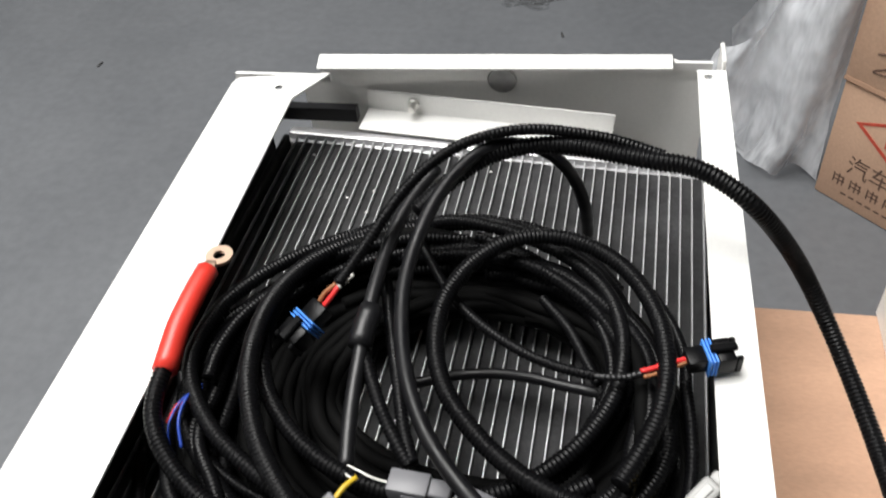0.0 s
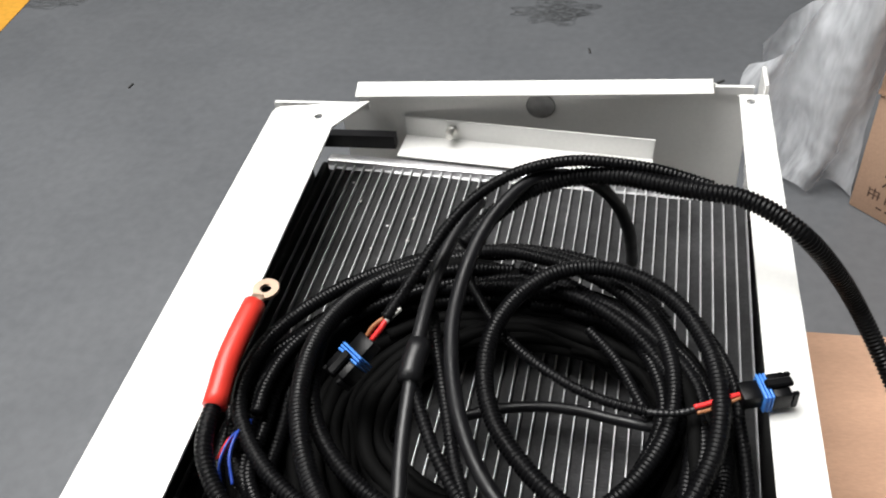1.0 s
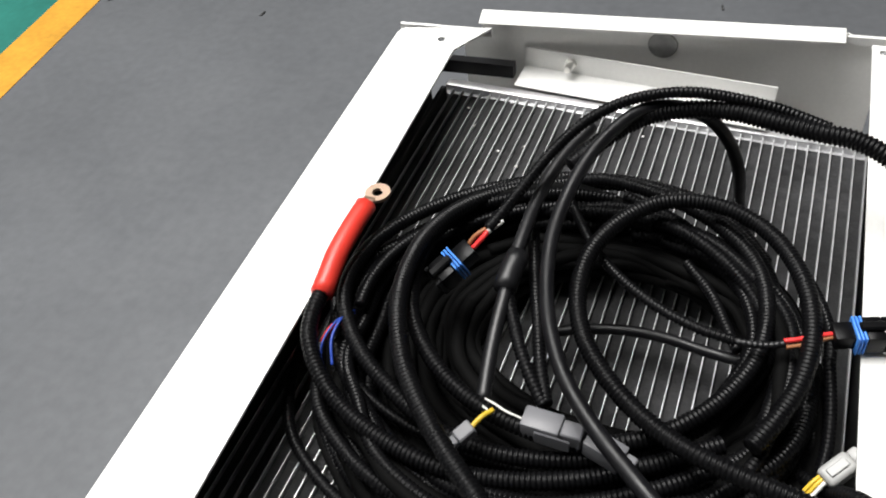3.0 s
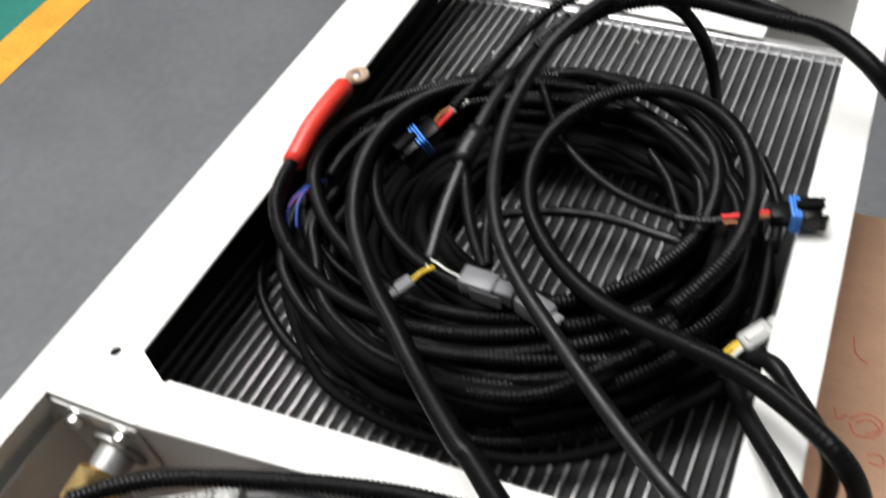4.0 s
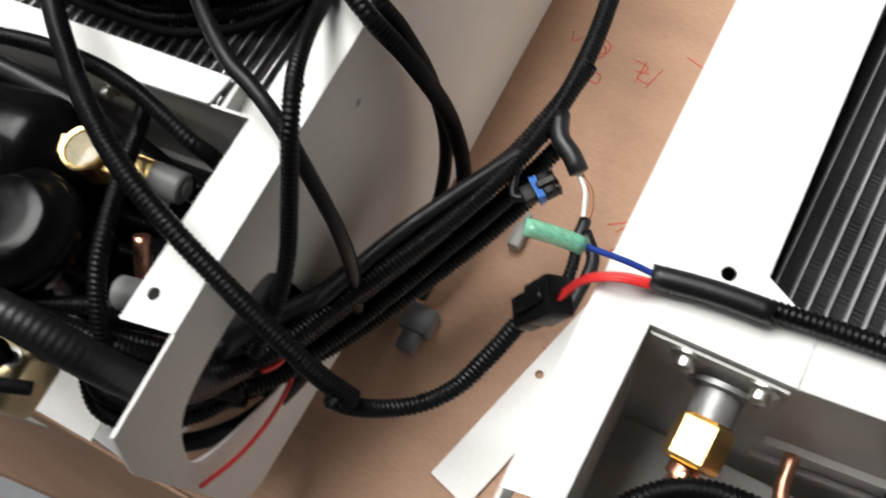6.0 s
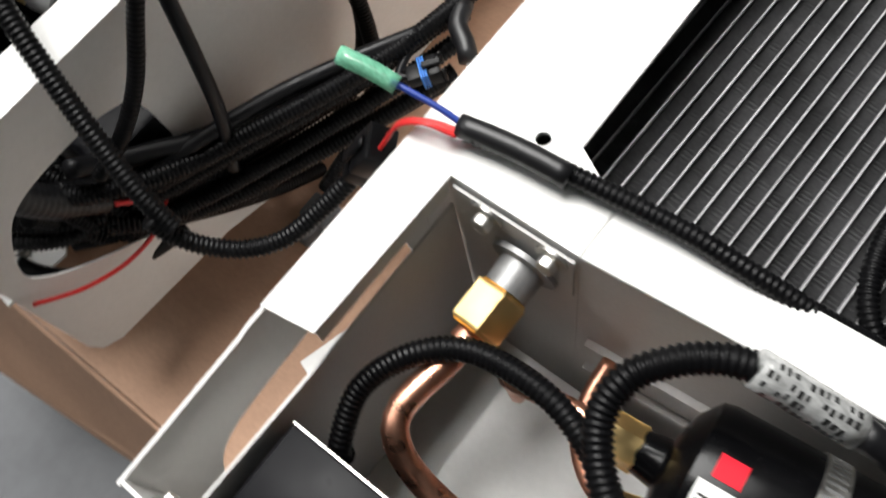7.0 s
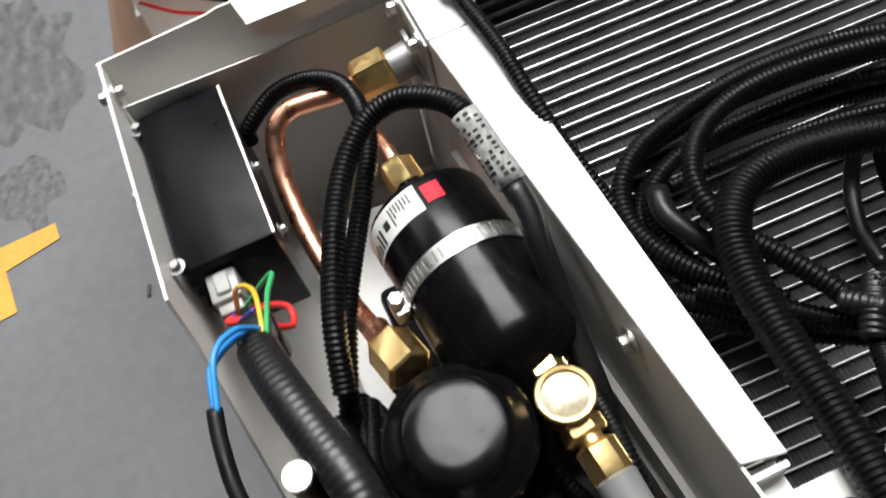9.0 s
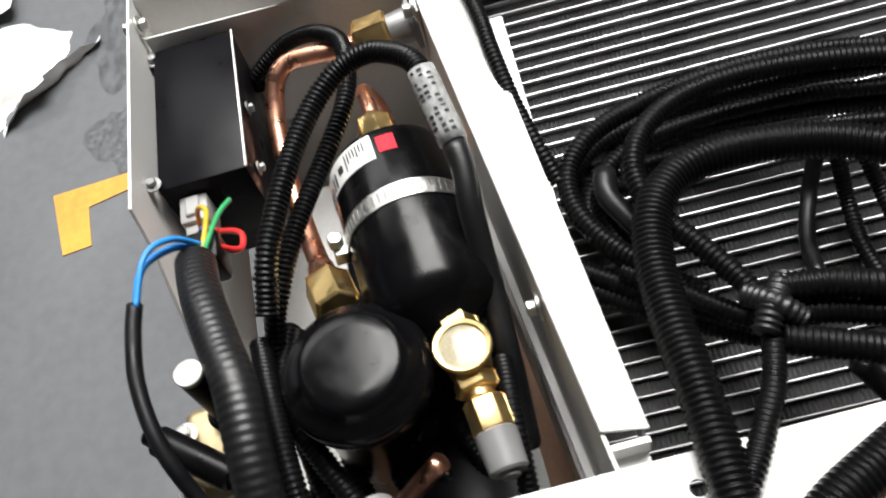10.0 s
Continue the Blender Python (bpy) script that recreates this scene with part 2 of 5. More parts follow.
def hose(points, r, ribbed=True, pitch=0.0034, sides=10, depth=0.14):
    """A cable or corrugated conduit swept along a smooth line, closed at both ends."""
    line = smooth_line(points, pitch / 4 if ribbed else max(r * 0.9, 0.002))
    tan = np.gradient(line, axis=0)
    tan /= np.maximum(np.linalg.norm(tan, axis=1)[:, None], 1e-9)
    ref = np.array([0.31, 0.2, 0.93])
    side = ref - tan[0] * (ref @ tan[0])
    side /= np.linalg.norm(side)
    sides_v = []
    for t in tan:
        side = side - t * (side @ t)
        side /= np.linalg.norm(side)
        sides_v.append(side)
    sides_v = np.array(sides_v)
    ups = np.cross(tan, sides_v)
    rad = np.full(len(line), r)
    if ribbed:
        ph = np.arange(len(line)) % 4
        rad = np.where((ph == 1) | (ph == 2), r, r * (1 - depth))
    ang = np.linspace(0, 2 * np.pi, sides, endpoint=False)
    ring = np.cos(ang)[None, :, None] * sides_v[:, None] + np.sin(ang)[None, :, None] * ups[:, None]
    verts = (line[:, None] + ring * rad[:, None, None]).reshape(-1, 3)
    k = np.arange(len(line) - 1)[:, None] * sides
    i = np.arange(sides)[None]
    j = (i + 1) % sides
    faces = np.stack([k + i, k + j, k + sides + j, k + sides + i], -1).reshape(-1, 4).tolist()
    faces += [list(range(sides))[::-1], [int((len(line) - 1) * sides + q) for q in range(sides)]]
    me = bpy.data.meshes.new("hose")
    me.from_pydata(verts.tolist(), [], faces)
    me.shade_smooth()
    return me


# ---- the setting ----
RAIL_Z = 0.82      # height of the units' upper edge over the floor
BASE = 0.304       # height of a unit
CARD_Z = RAIL_Z - BASE


def setting(name, bm, mat, kind="structure", label="", category=""):
    return tagged(part(name, bm, mat), label, category, "", kind)


setting("floor", box((-9, -9, -0.2), (9, 9, 0)), FLOOR, label="worn grey painted concrete workshop floor", category="floor")
# unseen walls and ceiling, added to enclose; their dark tone limits fill light
for nm, lo, hi in (("wall_north", (-9, 9, 0), (9, 9.2, 5)), ("wall_south", (-9, -9.2, 0), (9, -9, 5)),
                   ("wall_east", (9, -9.2, 0), (9.2, 9.2, 5)), ("wall_west", (-9.2, -9.2, 0), (-9, 9.2, 5))):
    setting(nm, box(lo, hi), HALL, label="unseen plain hall wall", category="wall")
setting("ceiling", plate([(-9.2, -9.2), (9.2, -9.2), (9.2, 9.2), (-9.2, 9.2)], 0.15, pose(0, 0, 5.15),
                         holes=([(-5.2, -5.2), (-2.8, -5.2), (-2.8, -1.2), (-5.2, -1.2)], [(-2.5, -1.2), (0.3, -1.2), (0.3, 1.6), (-2.5, 1.6)])),
        HALL, label="unseen plain hall ceiling with two added roof lights", category="ceiling")


# ---- the condenser unit: a white sheet-metal tray with a coil and a pipework bay ----
def up(shape):
    """Raises a shape drawn from the unit's upper edge to one drawn from its base."""
    shape.transform(Matrix.Translation((0, 0, BASE)))
    return shape


def side(outline, x, thick, holes=()):
    """An upright sheet in a y-z plane at x, thick towards +x."""
    m = Matrix(((0, 0, -1, x), (1, 0, 0, 0), (0, 1, 0, 0), (0, 0, 0, 1)))
    return plate(outline, thick, m, holes=holes)


def cross(outline, y, thick, holes=()):
    """An upright sheet in an x-z plane at y, thick towards +y."""
    m = Matrix(((1, 0, 0, 0), (0, 0, -1, y), (0, 1, 0, 0), (0, 0, 0, 1)))
    return plate(outline, thick, m, holes=holes)


def soft_ring(points, n=6):
    """A closed outline smoothed through its corners."""
    p = [Vector((x, y, 0)) for x, y in points]
    out = []
    for k in range(len(p)):
        a, c, d, e = p[k - 1], p[k], p[(k + 1) % len(p)], p[(k + 2) % len(p)]
        for i in range(n):
            t = i / n
            v = 0.5 * ((2 * c) + (d - a) * t + (2 * a - 5 * c + 4 * d - e) * t * t + (3 * c - a - 3 * d + e) * t ** 3)
            out.append((v.x, v.y))
    return out


def screw(name, at, towards, r, parent, mat=STEEL):
    """A hexagon screw head with its washer."""
    a, d = Vector(at), Vector(towards).normalized()
    ob = part(name, up(join(lathe([(0, 0), (0, r * 1.7), (r * 0.3, r * 1.7), (r * 0.35, r * 1.2), (r * 0.35, 0)], along(a, a + d), 16),
                            hexnut(a + d * r * 0.35, a + d * r * 1.5, r))), mat, parent)
    return ob


def build_unit(m, LAB, OUT, INN, SEP, COIL, sleeve_way):
    """One unit: its label's turn, its rails' edges, the separator's place and the way of the sleeved conduit."""
    u = root("condenser_unit", m, "white sheet-metal condenser unit with pipework bay standing on cardboard", "condenser unit", "condenser units")
    P = lambda name, shape, mat, parent=u, label="": part(name, up(shape), mat, parent, label)

    # tray
    P("side_wall", side([(-0.815, -0.008), (-0.73, -0.004), (-0.722, -0.002), (0.016, -0.002), (0.026, -0.012), (0.026, -0.304), (-0.6, -0.304), (-0.785, -0.268), (-0.81, -0.24)],
                        OUT, 0.002, holes=(soft_ring([(-0.79, -0.10), (-0.76, -0.066), (-0.65, -0.062), (-0.622, -0.085), (-0.625, -0.2), (-0.65, -0.232), (-0.69, -0.215), (-0.785, -0.12)]),)), WHITE)
    P("side_wall", side([(-0.79, -0.045), (-0.775, -0.004), (-0.722, -0.002), (0.09, -0.002), (0.09, -0.304), (-0.50, -0.304), (-0.56, -0.286), (-0.65, -0.256), (-0.770, -0.243), (-0.785, -0.232), (-0.79, -0.215)],
                        0.436, 0.002, holes=(soft_ring([(-0.771, -0.10), (-0.75, -0.064), (-0.715, -0.053), (-0.66, -0.056), (-0.640, -0.08), (-0.636, -0.183), (-0.65, -0.203), (-0.674, -0.194), (-0.738, -0.150), (-0.766, -0.122)]),
                                             circle(-0.517, -0.05, 0.004, 12))), WHITE)
    P("rail", plate([(OUT, -0.711), (-0.028, -0.706), (-0.026, -0.602), (0.0515, -0.602), (0.0515, -0.570), (0.019, -0.552), (0.019, -0.017),
                     (0.0466, 0.029), (OUT + 0.005, 0.016), (OUT, 0.007)], 0.0022, holes=(circle(0, 0, 0.0042, 12), circle(0, -0.559, 0.0042, 12))), WHITE)
    P("rail", plate([(INN - 0.008, -0.717), (0.438, -0.711), (0.438, 0.053), (INN, 0.053)], 0.0022,
                    holes=(circle(0.421, 0.041, 0.0042, 12), circle(INN + 0.0105, -0.543, 0.0042, 12), circle(0.4135, -0.696, 0.0042, 12))), WHITE)
    P("connector", join(rod((0.310, -0.801, -0.012), (0.340, -0.762, -0.016), 0.0085, 18), rod((0.305, -0.806, -0.011), (0.312, -0.798, -0.012), 0.0062, 14)), PLASTIC_BLACK, u, "black plug")
    # black strips added to darken the shaded gaps between coil and walls
    P("foam_strip", box((OUT + 0.004, -0.56, -0.12), (-0.02, 0.0, -0.06)), GAP_SHADE, u, "black strip for the shaded gap by the coil")
    P("foam_strip", box((0.4305, -0.56, -0.12), (0.4355, 0.0, -0.06)), GAP_SHADE, u, "black strip for the shaded gap by the coil")
    P("rail_lip", box((-0.0295, -0.705, -0.016), (-0.028, -0.604, -0.0022)), WHITE)
    P("divider_top", rounded(plate([(0.052, -0.602), (0.374, -0.577), (0.378, -0.554), (0.052, -0.566)], 0.0022), 0.0007, 1, 60), WHITE)
    slant = pose(0.052, -0.602, 0, 0, 0, 4.44)
    P("divider_web", join(box((OUT + 0.0022, -0.602, -0.29), (0.0518, -0.600, -0.0024)), box((0, 0, -0.29), (0.384, 0.002, -0.0024), m=slant)), GREY_AND_SHADED)
    P("divider_lip", box((-0.03, 0.0005, -0.03), (0.324, 0.002, -0.0024), m=pose(0.052, -0.569, 0, 0, 0, 2.1)), WHITE)
    P("divider_end", join(box((0.3755, -0.574, -0.02), (0.409, -0.556, -0.018)), box((0.38, -0.574, -0.018), (0.383, -0.555, -0.004))), WHITE)
    P("web_rib", join(box((0.008, -0.005, -0.118), (0.380, 0, -0.112), m=slant), box((0.008, -0.0045, -0.165), (0.380, 0, -0.160), m=slant)), GREY_AND_SHADED)
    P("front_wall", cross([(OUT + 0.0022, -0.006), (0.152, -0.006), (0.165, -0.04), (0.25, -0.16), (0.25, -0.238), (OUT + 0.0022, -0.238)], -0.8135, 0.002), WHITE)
    # liner greyer than the tray: the bay's shade is in its colour
    P("liner", plate([(-0.809, -0.262), (-0.604, -0.262), (-0.604, -0.030), (-0.70, -0.030), (-0.809, -0.026)], 0.0015, Matrix(((0, 0, -1, -0.0285), (1, 0, 0, 0), (0, 1, 0, 0), (0, 0, 0, 1)))), GREY_AND_SHADED)
    P("bay_floor", join(box((OUT + 0.0025, -0.805, -0.241), (0.29, -0.603, -0.238)), box((0.2902, -0.70, -0.241), (0.4355, -0.603, -0.238))), WHITE)
    foot = P("foot_plate", plate([(-0.03, -0.038), (0.03, -0.038), (0.03, 0.018), (0.02, 0.026), (-0.03, 0.026)], 0.003, Matrix.Translation((0.352, -0.762, -0.19)) @ pose(0, 0, 0, 0, 0, -6), holes=(circle(-0.016, 0.012, 0.0045, 12),)), WHITE, u, "white drilled foot plate")
    part("leg", up(box((0.318, -0.795, -0.238), (0.321, -0.73, -0.1925))), WHITE, foot)
    screw("foot_screw", (0.352, -0.768, -0.19), (0, 0, 1), 0.0045, foot)
    screw("foot_screw", (0.358, -0.742, -0.19), (0, 0, 1), 0.0045, foot)
    P("bay_floor_step", box((0.02, -0.74, -0.2), (0.2, -0.612, -0.197)), WHITE)

    # far end
    end_turn = pose(0.0, 0.0635, 0, 0, 0, 2.7)
    plate_bm = cross([(0.0, -0.20), (0.428, -0.20), (0.428, -0.03), (0.392, -0.0075), (0.024, -0.0075), (0.022, -0.03), (0.0, -0.04)], 0.0, 0.002)
    plate_bm.transform(end_turn)
    P("end_plate", plate_bm, WHITE)
    P("end_flange", rounded(plate([(0.026, 0.0445), (0.389, 0.0615), (0.389, 0.088), (0.022, 0.072)], 0.0022, pose(0, 0, -0.005)), 0.0006, 1, 60), WHITE)
    P("end_tab", box((0.391, 0.079, -0.018), (0.4285, 0.083, -0.009)), WHITE)
    P("corner_post", box((0.4335, 0.054, -0.12), (0.4375, 0.088, 0.010), 0.0008, 1), WHITE)
    P("end_tab", box((OUT - 0.005, 0.0265, -0.010), (0.046, 0.0305, -0.0024)), WHITE)
    # added black block: makes the gap between rail tip and bracket dark
    P("gap_panel", box((OUT + 0.004, 0.036, -0.066), (0.064, 0.047, -0.050)), RUBBER, u, "black block for the shaded gap beside the bracket")
    P("round_pad", lathe([(0, 0), (0, 0.0155), (0.0012, 0.0145), (0.0012, 0)], pose(0.217, 0.0732, -0.032, 90), 24), DARK_STEEL, u, "grey round pad")

    # coil
    coil = P("coil", box((-0.012, -0.562, -0.145), (0.425, 0.02, -0.128)), FIN, u, "black finned condenser coil with bright tubes")
    coil.location, coil.rotation_euler = COIL[:3], [radians(a) for a in COIL[3:]]
    part("header_bar", up(join(box((-0.018, 0.0105, -0.10), (0.43, 0.024, -0.064), 0.003), box((-0.018, 0.004, -0.09), (0.43, 0.0103, -0.071)))), ALU, coil)
    # side strips are black for the shade in the depth beside the coil
    part("side_strip", up(box((-0.019, -0.562, -0.11), (-0.013, 0.003, -0.06), 0.001, 1)), GAP_SHADE, coil)
    part("side_strip", up(box((0.4262, -0.562, -0.11), (0.4322, 0.003, -0.06), 0.001, 1)), GAP_SHADE, coil)
    pitch, first = 0.0106, -0.007
    tube = mesh_of(up(box((-0.0006, -0.562, -0.085), (0.0006, 0.0098, -0.0665), 0.0003, 1)), "tube")
    tube.materials.append(ALU_CUT)
    for i in range(41):
        t = part("tube", tube, None, coil)
        t.location.x = first + i * pitch
    if COIL is COIL_TILTED:
        part("end_strip", up(box((0.05, -0.562, -0.0655), (0.335, -0.549, -0.063), 0.0006, 1)), WHITE, coil, "white strip along the coil's end")
    # folded fins between the tubes
    verts, faces = [], []
    for i in range(40):
        xa, xb = first + i * pitch + 0.0009, first + (i + 1) * pitch - 0.0009
        n = 780
        b = len(verts)
        for k in range(n + 1):
            y = -0.562 + k * 0.566 / n
            z = -0.0695 - (0.0022 if k % 2 else 0.0) - 0.0006 * math.sin(k * 1.7 + i)
            verts += [(xa, y, z + BASE), (xb, y, z + BASE)]
        faces += [(b + 2 * k, b + 2 * k + 1, b + 2 * k + 3, b + 2 * k + 2) for k in range(n)]
    me = bpy.data.meshes.new("fins")
    me.from_pydata(verts, [], faces)
    tagged(part("fin_pack", me, FIN, coil), kind="stuff")
    # angle bracket over the coil's far edge
    br = P("angle_bracket", join(box((0.066, 0.044, -0.066), (0.332, 0.046, -0.040), 0.0006, 1), box((0.066, 0.006, -0.066), (0.332, 0.046, -0.064), 0.0006, 1)), WHITE)
    br.location, br.rotation_euler = BRACKET[:3], [radians(a) for a in BRACKET[3:]]
    part("stud", up(join(rod((0.119, 0.043, -0.05), (0.119, 0.028, -0.05), 0.0042), hexnut((0.119, 0.0435, -0.05), (0.119, 0.037, -0.05), 0.0065))), STEEL, br)

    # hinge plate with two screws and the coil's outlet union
    P("mount_plate", plate([(-0.024, -0.05), (0.05, -0.05), (0.05, -0.006), (-0.024, -0.006)], 0.0018, Matrix(((1, 0, 0, 0), (0, 0, 1, -0.6028), (0, 1, 0, 0), (0, 0, 0, 1))) ), GREY_AND_SHADED)
    screw("screw", (-0.002, -0.6048, -0.014), (0, -1, 0), 0.0056, u)
    screw("screw", (0.038, -0.6048, -0.014), (0, -1, 0), 0.0056, u)
    screw("screw", (0.288, -0.5845, -0.022), (0, -1, 0), 0.005, u)
    screw("screw", (0.12, -0.5972, -0.05), (0, -1, 0), 0.0045, u)
    screw("screw", (-0.036, -0.8145, -0.02), (0, -1, 0), 0.005, u)
    screw("screw", (-0.036, -0.811, -0.02), (0, 1, 0), 0.005, u)
    screw("screw", (0.05, -0.8145, -0.03), (0, -1, 0), 0.0045, u)
    P("outlet_union", join(lathe([(0, 0.0), (0, 0.02), (0.003, 0.02), (0.004, 0.0135), (0.02, 0.0125), (0.021, 0)], along((0.022, -0.606, -0.04), (0.022, -0.64, -0.044)), 20)), DARK_STEEL)
    P("union_nut", hexnut((0.022, -0.626, -0.042), (0.021, -0.652, -0.046), 0.0165, 15), BRASS, u, "brass hexagon union nut")
    P("pipe", hose([(0.021, -0.65, -0.046), (0.02, -0.668, -0.047), (0.016, -0.69, -0.048), (0.0145, -0.706, -0.05), (0.022, -0.719, -0.055),
                    (0.045, -0.727, -0.070), (0.09, -0.728, -0.085), (0.14, -0.722, -0.09), (0.185, -0.713, -0.078), (0.205, -0.708, -0.06)], 0.0073, False, sides=16), COPPER, u, "bent copper pipe")
    P("pipe_collar", rod((0.0205, -0.652, -0.0465), (0.019, -0.660, -0.0485), 0.0085, 18), COPPER)
    P("pipe_collar", rod((0.196, -0.71, -0.062), (0.215, -0.706, -0.055), 0.0088, 18), COPPER)
    P("inlet_nut", hexnut((0.212, -0.7065, -0.056), (0.240, -0.7, -0.048), 0.0155, 10), BRASS, u, "brass hexagon union nut")

    # added black blocks that keep the bay dark below the pipework
    P("base_bracket", join(box((0.13, -0.71, -0.237), (0.43, -0.612, -0.20), 0.004), box((0.15, -0.70, -0.20), (0.26, -0.61, -0.10), 0.006), box((0.32, -0.69, -0.2), (0.43, -0.615, -0.1), 0.006)), SATIN_BLACK, u, "black filler blocks darkening the space below the pipework")
    for k in range(2, 7):
        y = -0.785 + 0.024 * k
        P("conduit", hose([(0.2, y, -0.15 - 0.006 * (k % 3)), (0.25, y + 0.012, -0.125), (0.31, y - 0.006, -0.115 + 0.004 * k), (0.37, y + 0.01, -0.12), (0.415, y * 0.6 - 0.285, -0.135), (0.431, y * 0.4 - 0.425, -0.15)], 0.0065), PLASTIC_BLACK)
    P("conduit", hose([(0.235, -0.735, -0.06), (0.28, -0.742, -0.055), (0.32, -0.728, -0.05), (0.36, -0.708, -0.06), (0.40, -0.69, -0.09)], 0.007), PLASTIC_BLACK)
    P("conduit", hose([(0.25, -0.748, -0.09), (0.30, -0.740, -0.08), (0.35, -0.727, -0.08), (0.40, -0.71, -0.11)], 0.007), PLASTIC_BLACK)
    for k in range(3):
        P("conduit", hose([(0.33, -0.735 - 0.008 * k, -0.088 - 0.01 * k), (0.355, -0.752 - 0.010 * k, -0.10 - 0.008 * k), (0.385, -0.742 - 0.012 * k, -0.112 - 0.008 * k), (0.412, -0.722 - 0.010 * k, -0.125 - 0.006 * k), (0.428, -0.70 - 0.008 * k, -0.138)], 0.0068), PLASTIC_BLACK)
    # separator with its black domed cap
    sep = P("separator", lathe([(-0.16, 0), (-0.16, 0.03), (-0.15, 0.036), (-0.05, 0.036), (-0.045, 0.0385), (-0.034, 0.0418), (-0.028, 0.0428), (-0.0235, 0.0426), (-0.0205, 0.0412), (-0.0185, 0.0385), (-0.0155, 0.0345), (-0.0115, 0.0318), (-0.0082, 0.0298), (-0.0066, 0.0265), (-0.0060, 0.018), (-0.0058, 0)],
                               pose(*SEP, 0), 48), BLACK_STEEL, u, "gloss black domed separator")
    # receiver drier lying along the bay
    dr = P("receiver_drier", lathe([(-0.012, 0.0), (-0.012, 0.011), (0.0, 0.013), (0.004, 0.029), (0.012, 0.040), (0.018, 0.0415), (0.062, 0.0415), (0.064, 0.0395), (0.067, 0.0395), (0.069, 0.0415), (0.124, 0.0415), (0.132, 0.0395), (0.139, 0.034), (0.146, 0.02), (0.165, 0.010), (0.167, 0)],
                                   along(DRIER_A, DRIER_B), 40), BLACK_STEEL, u, "gloss black receiver drier cylinder")
    ax = along(DRIER_A, DRIER_B)

    def band(z0, z1, r, a0, a1, thick, n=24):
        """A strip bent round the cylinder between two angles."""
        bm = bmesh.new()
        rows = []
        for k in range(n + 1):
            a = radians(a0 + (a1 - a0) * k / n)
            c, s = math.cos(a), math.sin(a)
            rows.append([bm.verts.new((q * c, q * s, z)) for q, z in ((r, z0), (r, z1), (r + thick, z1), (r + thick, z0))])
        for p, q in zip(rows, rows[1:]):
            for i in range(4):
                bm.faces.new((p[i], p[(i + 1) % 4], q[(i + 1) % 4], q[i]))
        bm.faces.new(rows[0][::-1])
        bm.faces.new(rows[-1])
        bmesh.ops.recalc_face_normals(bm, faces=bm.faces)
        bm.transform(ax)
        return bm

    part("label", up(band(0.016, 0.036, 0.0416, LAB - 4, LAB + 88, 0.0003)), LABEL_WHITE, dr, "white printed label with a red corner")
    part("red_mark", up(band(0.0200, 0.0330, 0.0416, LAB - 24, LAB - 8, 0.0003)), LABEL_RED, dr)
    rnd = random.Random(4)
    bars = [band(0.0185, 0.0185 + rnd.uniform(0.006, 0.014), 0.0419, LAB + 4 + k * 3.4, LAB + 5.4 + k * 3.4, 0.0002, 2) for k in range(7)]
    bars += [band(0.033 - rnd.uniform(0.004, 0.012), 0.034, 0.0419, LAB + 42 + k * 5.4, LAB + 45 + k * 5.4, 0.0002, 2) for k in range(7)]
    part("label_print", up(join(*bars, band(0.023, 0.029, 0.0419, LAB + 30, LAB + 37, 0.0002, 3))), LABEL_BLACK, dr)
    clamp = part("hose_clamp", up(band(0.060, 0.072, 0.0417, 0, 360, 0.0008, 48)), STEEL, dr, "perforated steel hose clamp")
    for k in range(26):
        part("clamp_slot", up(band(0.0620, 0.0700, 0.0425, LAB - 80 + k * 6.0, LAB - 77.6 + k * 6.0, 0.0002, 2)), DARK_STEEL, clamp)
    cs = ax @ Matrix.Rotation(radians(LAB + 72), 4, 'Z')
    part("clamp_screw", up(join(box((0.042, -0.006, 0.058), (0.051, 0.006, 0.074), 0.0015, 2, cs),
                                hexnut(cs @ Vector((0.048, -0.006, 0.066)), cs @ Vector((0.048, -0.014, 0.066)), 0.005))), STEEL, clamp)
    low = ax.to_3x3().transposed() @ Vector((0, 0, -1))
    part("saddle", up(box((0.036, -0.02, 0.055), (0.062, 0.02, 0.078), 0.004, 2, ax @ Matrix.Rotation(math.atan2(low.y, low.x), 4, 'Z'))), BLACK_STEEL, dr)
    part("end_nut", up(hexnut(ax @ Vector((0, 0, -0.034)), ax @ Vector((0, 0, -0.010)), 0.0125, 20)), BRASS, dr, "brass flare nut")
    P("pipe", hose([ax @ Vector((0, 0, -0.03)), ax @ Vector((0.001, 0, -0.05)), (0.063, -0.657, -0.054), (0.046, -0.656, -0.072), (0.040, -0.650, -0.10), (0.040, -0.646, -0.15)], 0.0055, False, sides=14), COPPER, u, "short copper pipe")
    P("branch_nut", hexnut((0.128, -0.676, -0.092), (0.142, -0.672, -0.088), 0.011, 10), BRASS)
    P("pipe", hose([(0.13, -0.675, -0.093), (0.11, -0.672, -0.1), (0.09, -0.655, -0.11), (0.08, -0.63, -0.115), (0.078, -0.605, -0.115)], 0.005, False, sides=14), COPPER)

    # sight glass after the drier
    s = Vector((0.301, -0.631, -0.017))
    sg = P("sight_glass", join(lathe([(-0.028, 0), (-0.028, 0.013), (-0.006, 0.0145), (-0.002, 0.0165), (0.0, 0.0165), (0.001, 0.0155), (0.0005, 0.0135), (-0.0025, 0.013), (-0.0025, 0)], Matrix.Translation(s), 32),
                               rod(s + Vector((-0.005, 0, -0.016)), s + Vector((-0.03, -0.002, -0.018)), 0.0095, 16)), BRASS, u, "brass sight glass body")
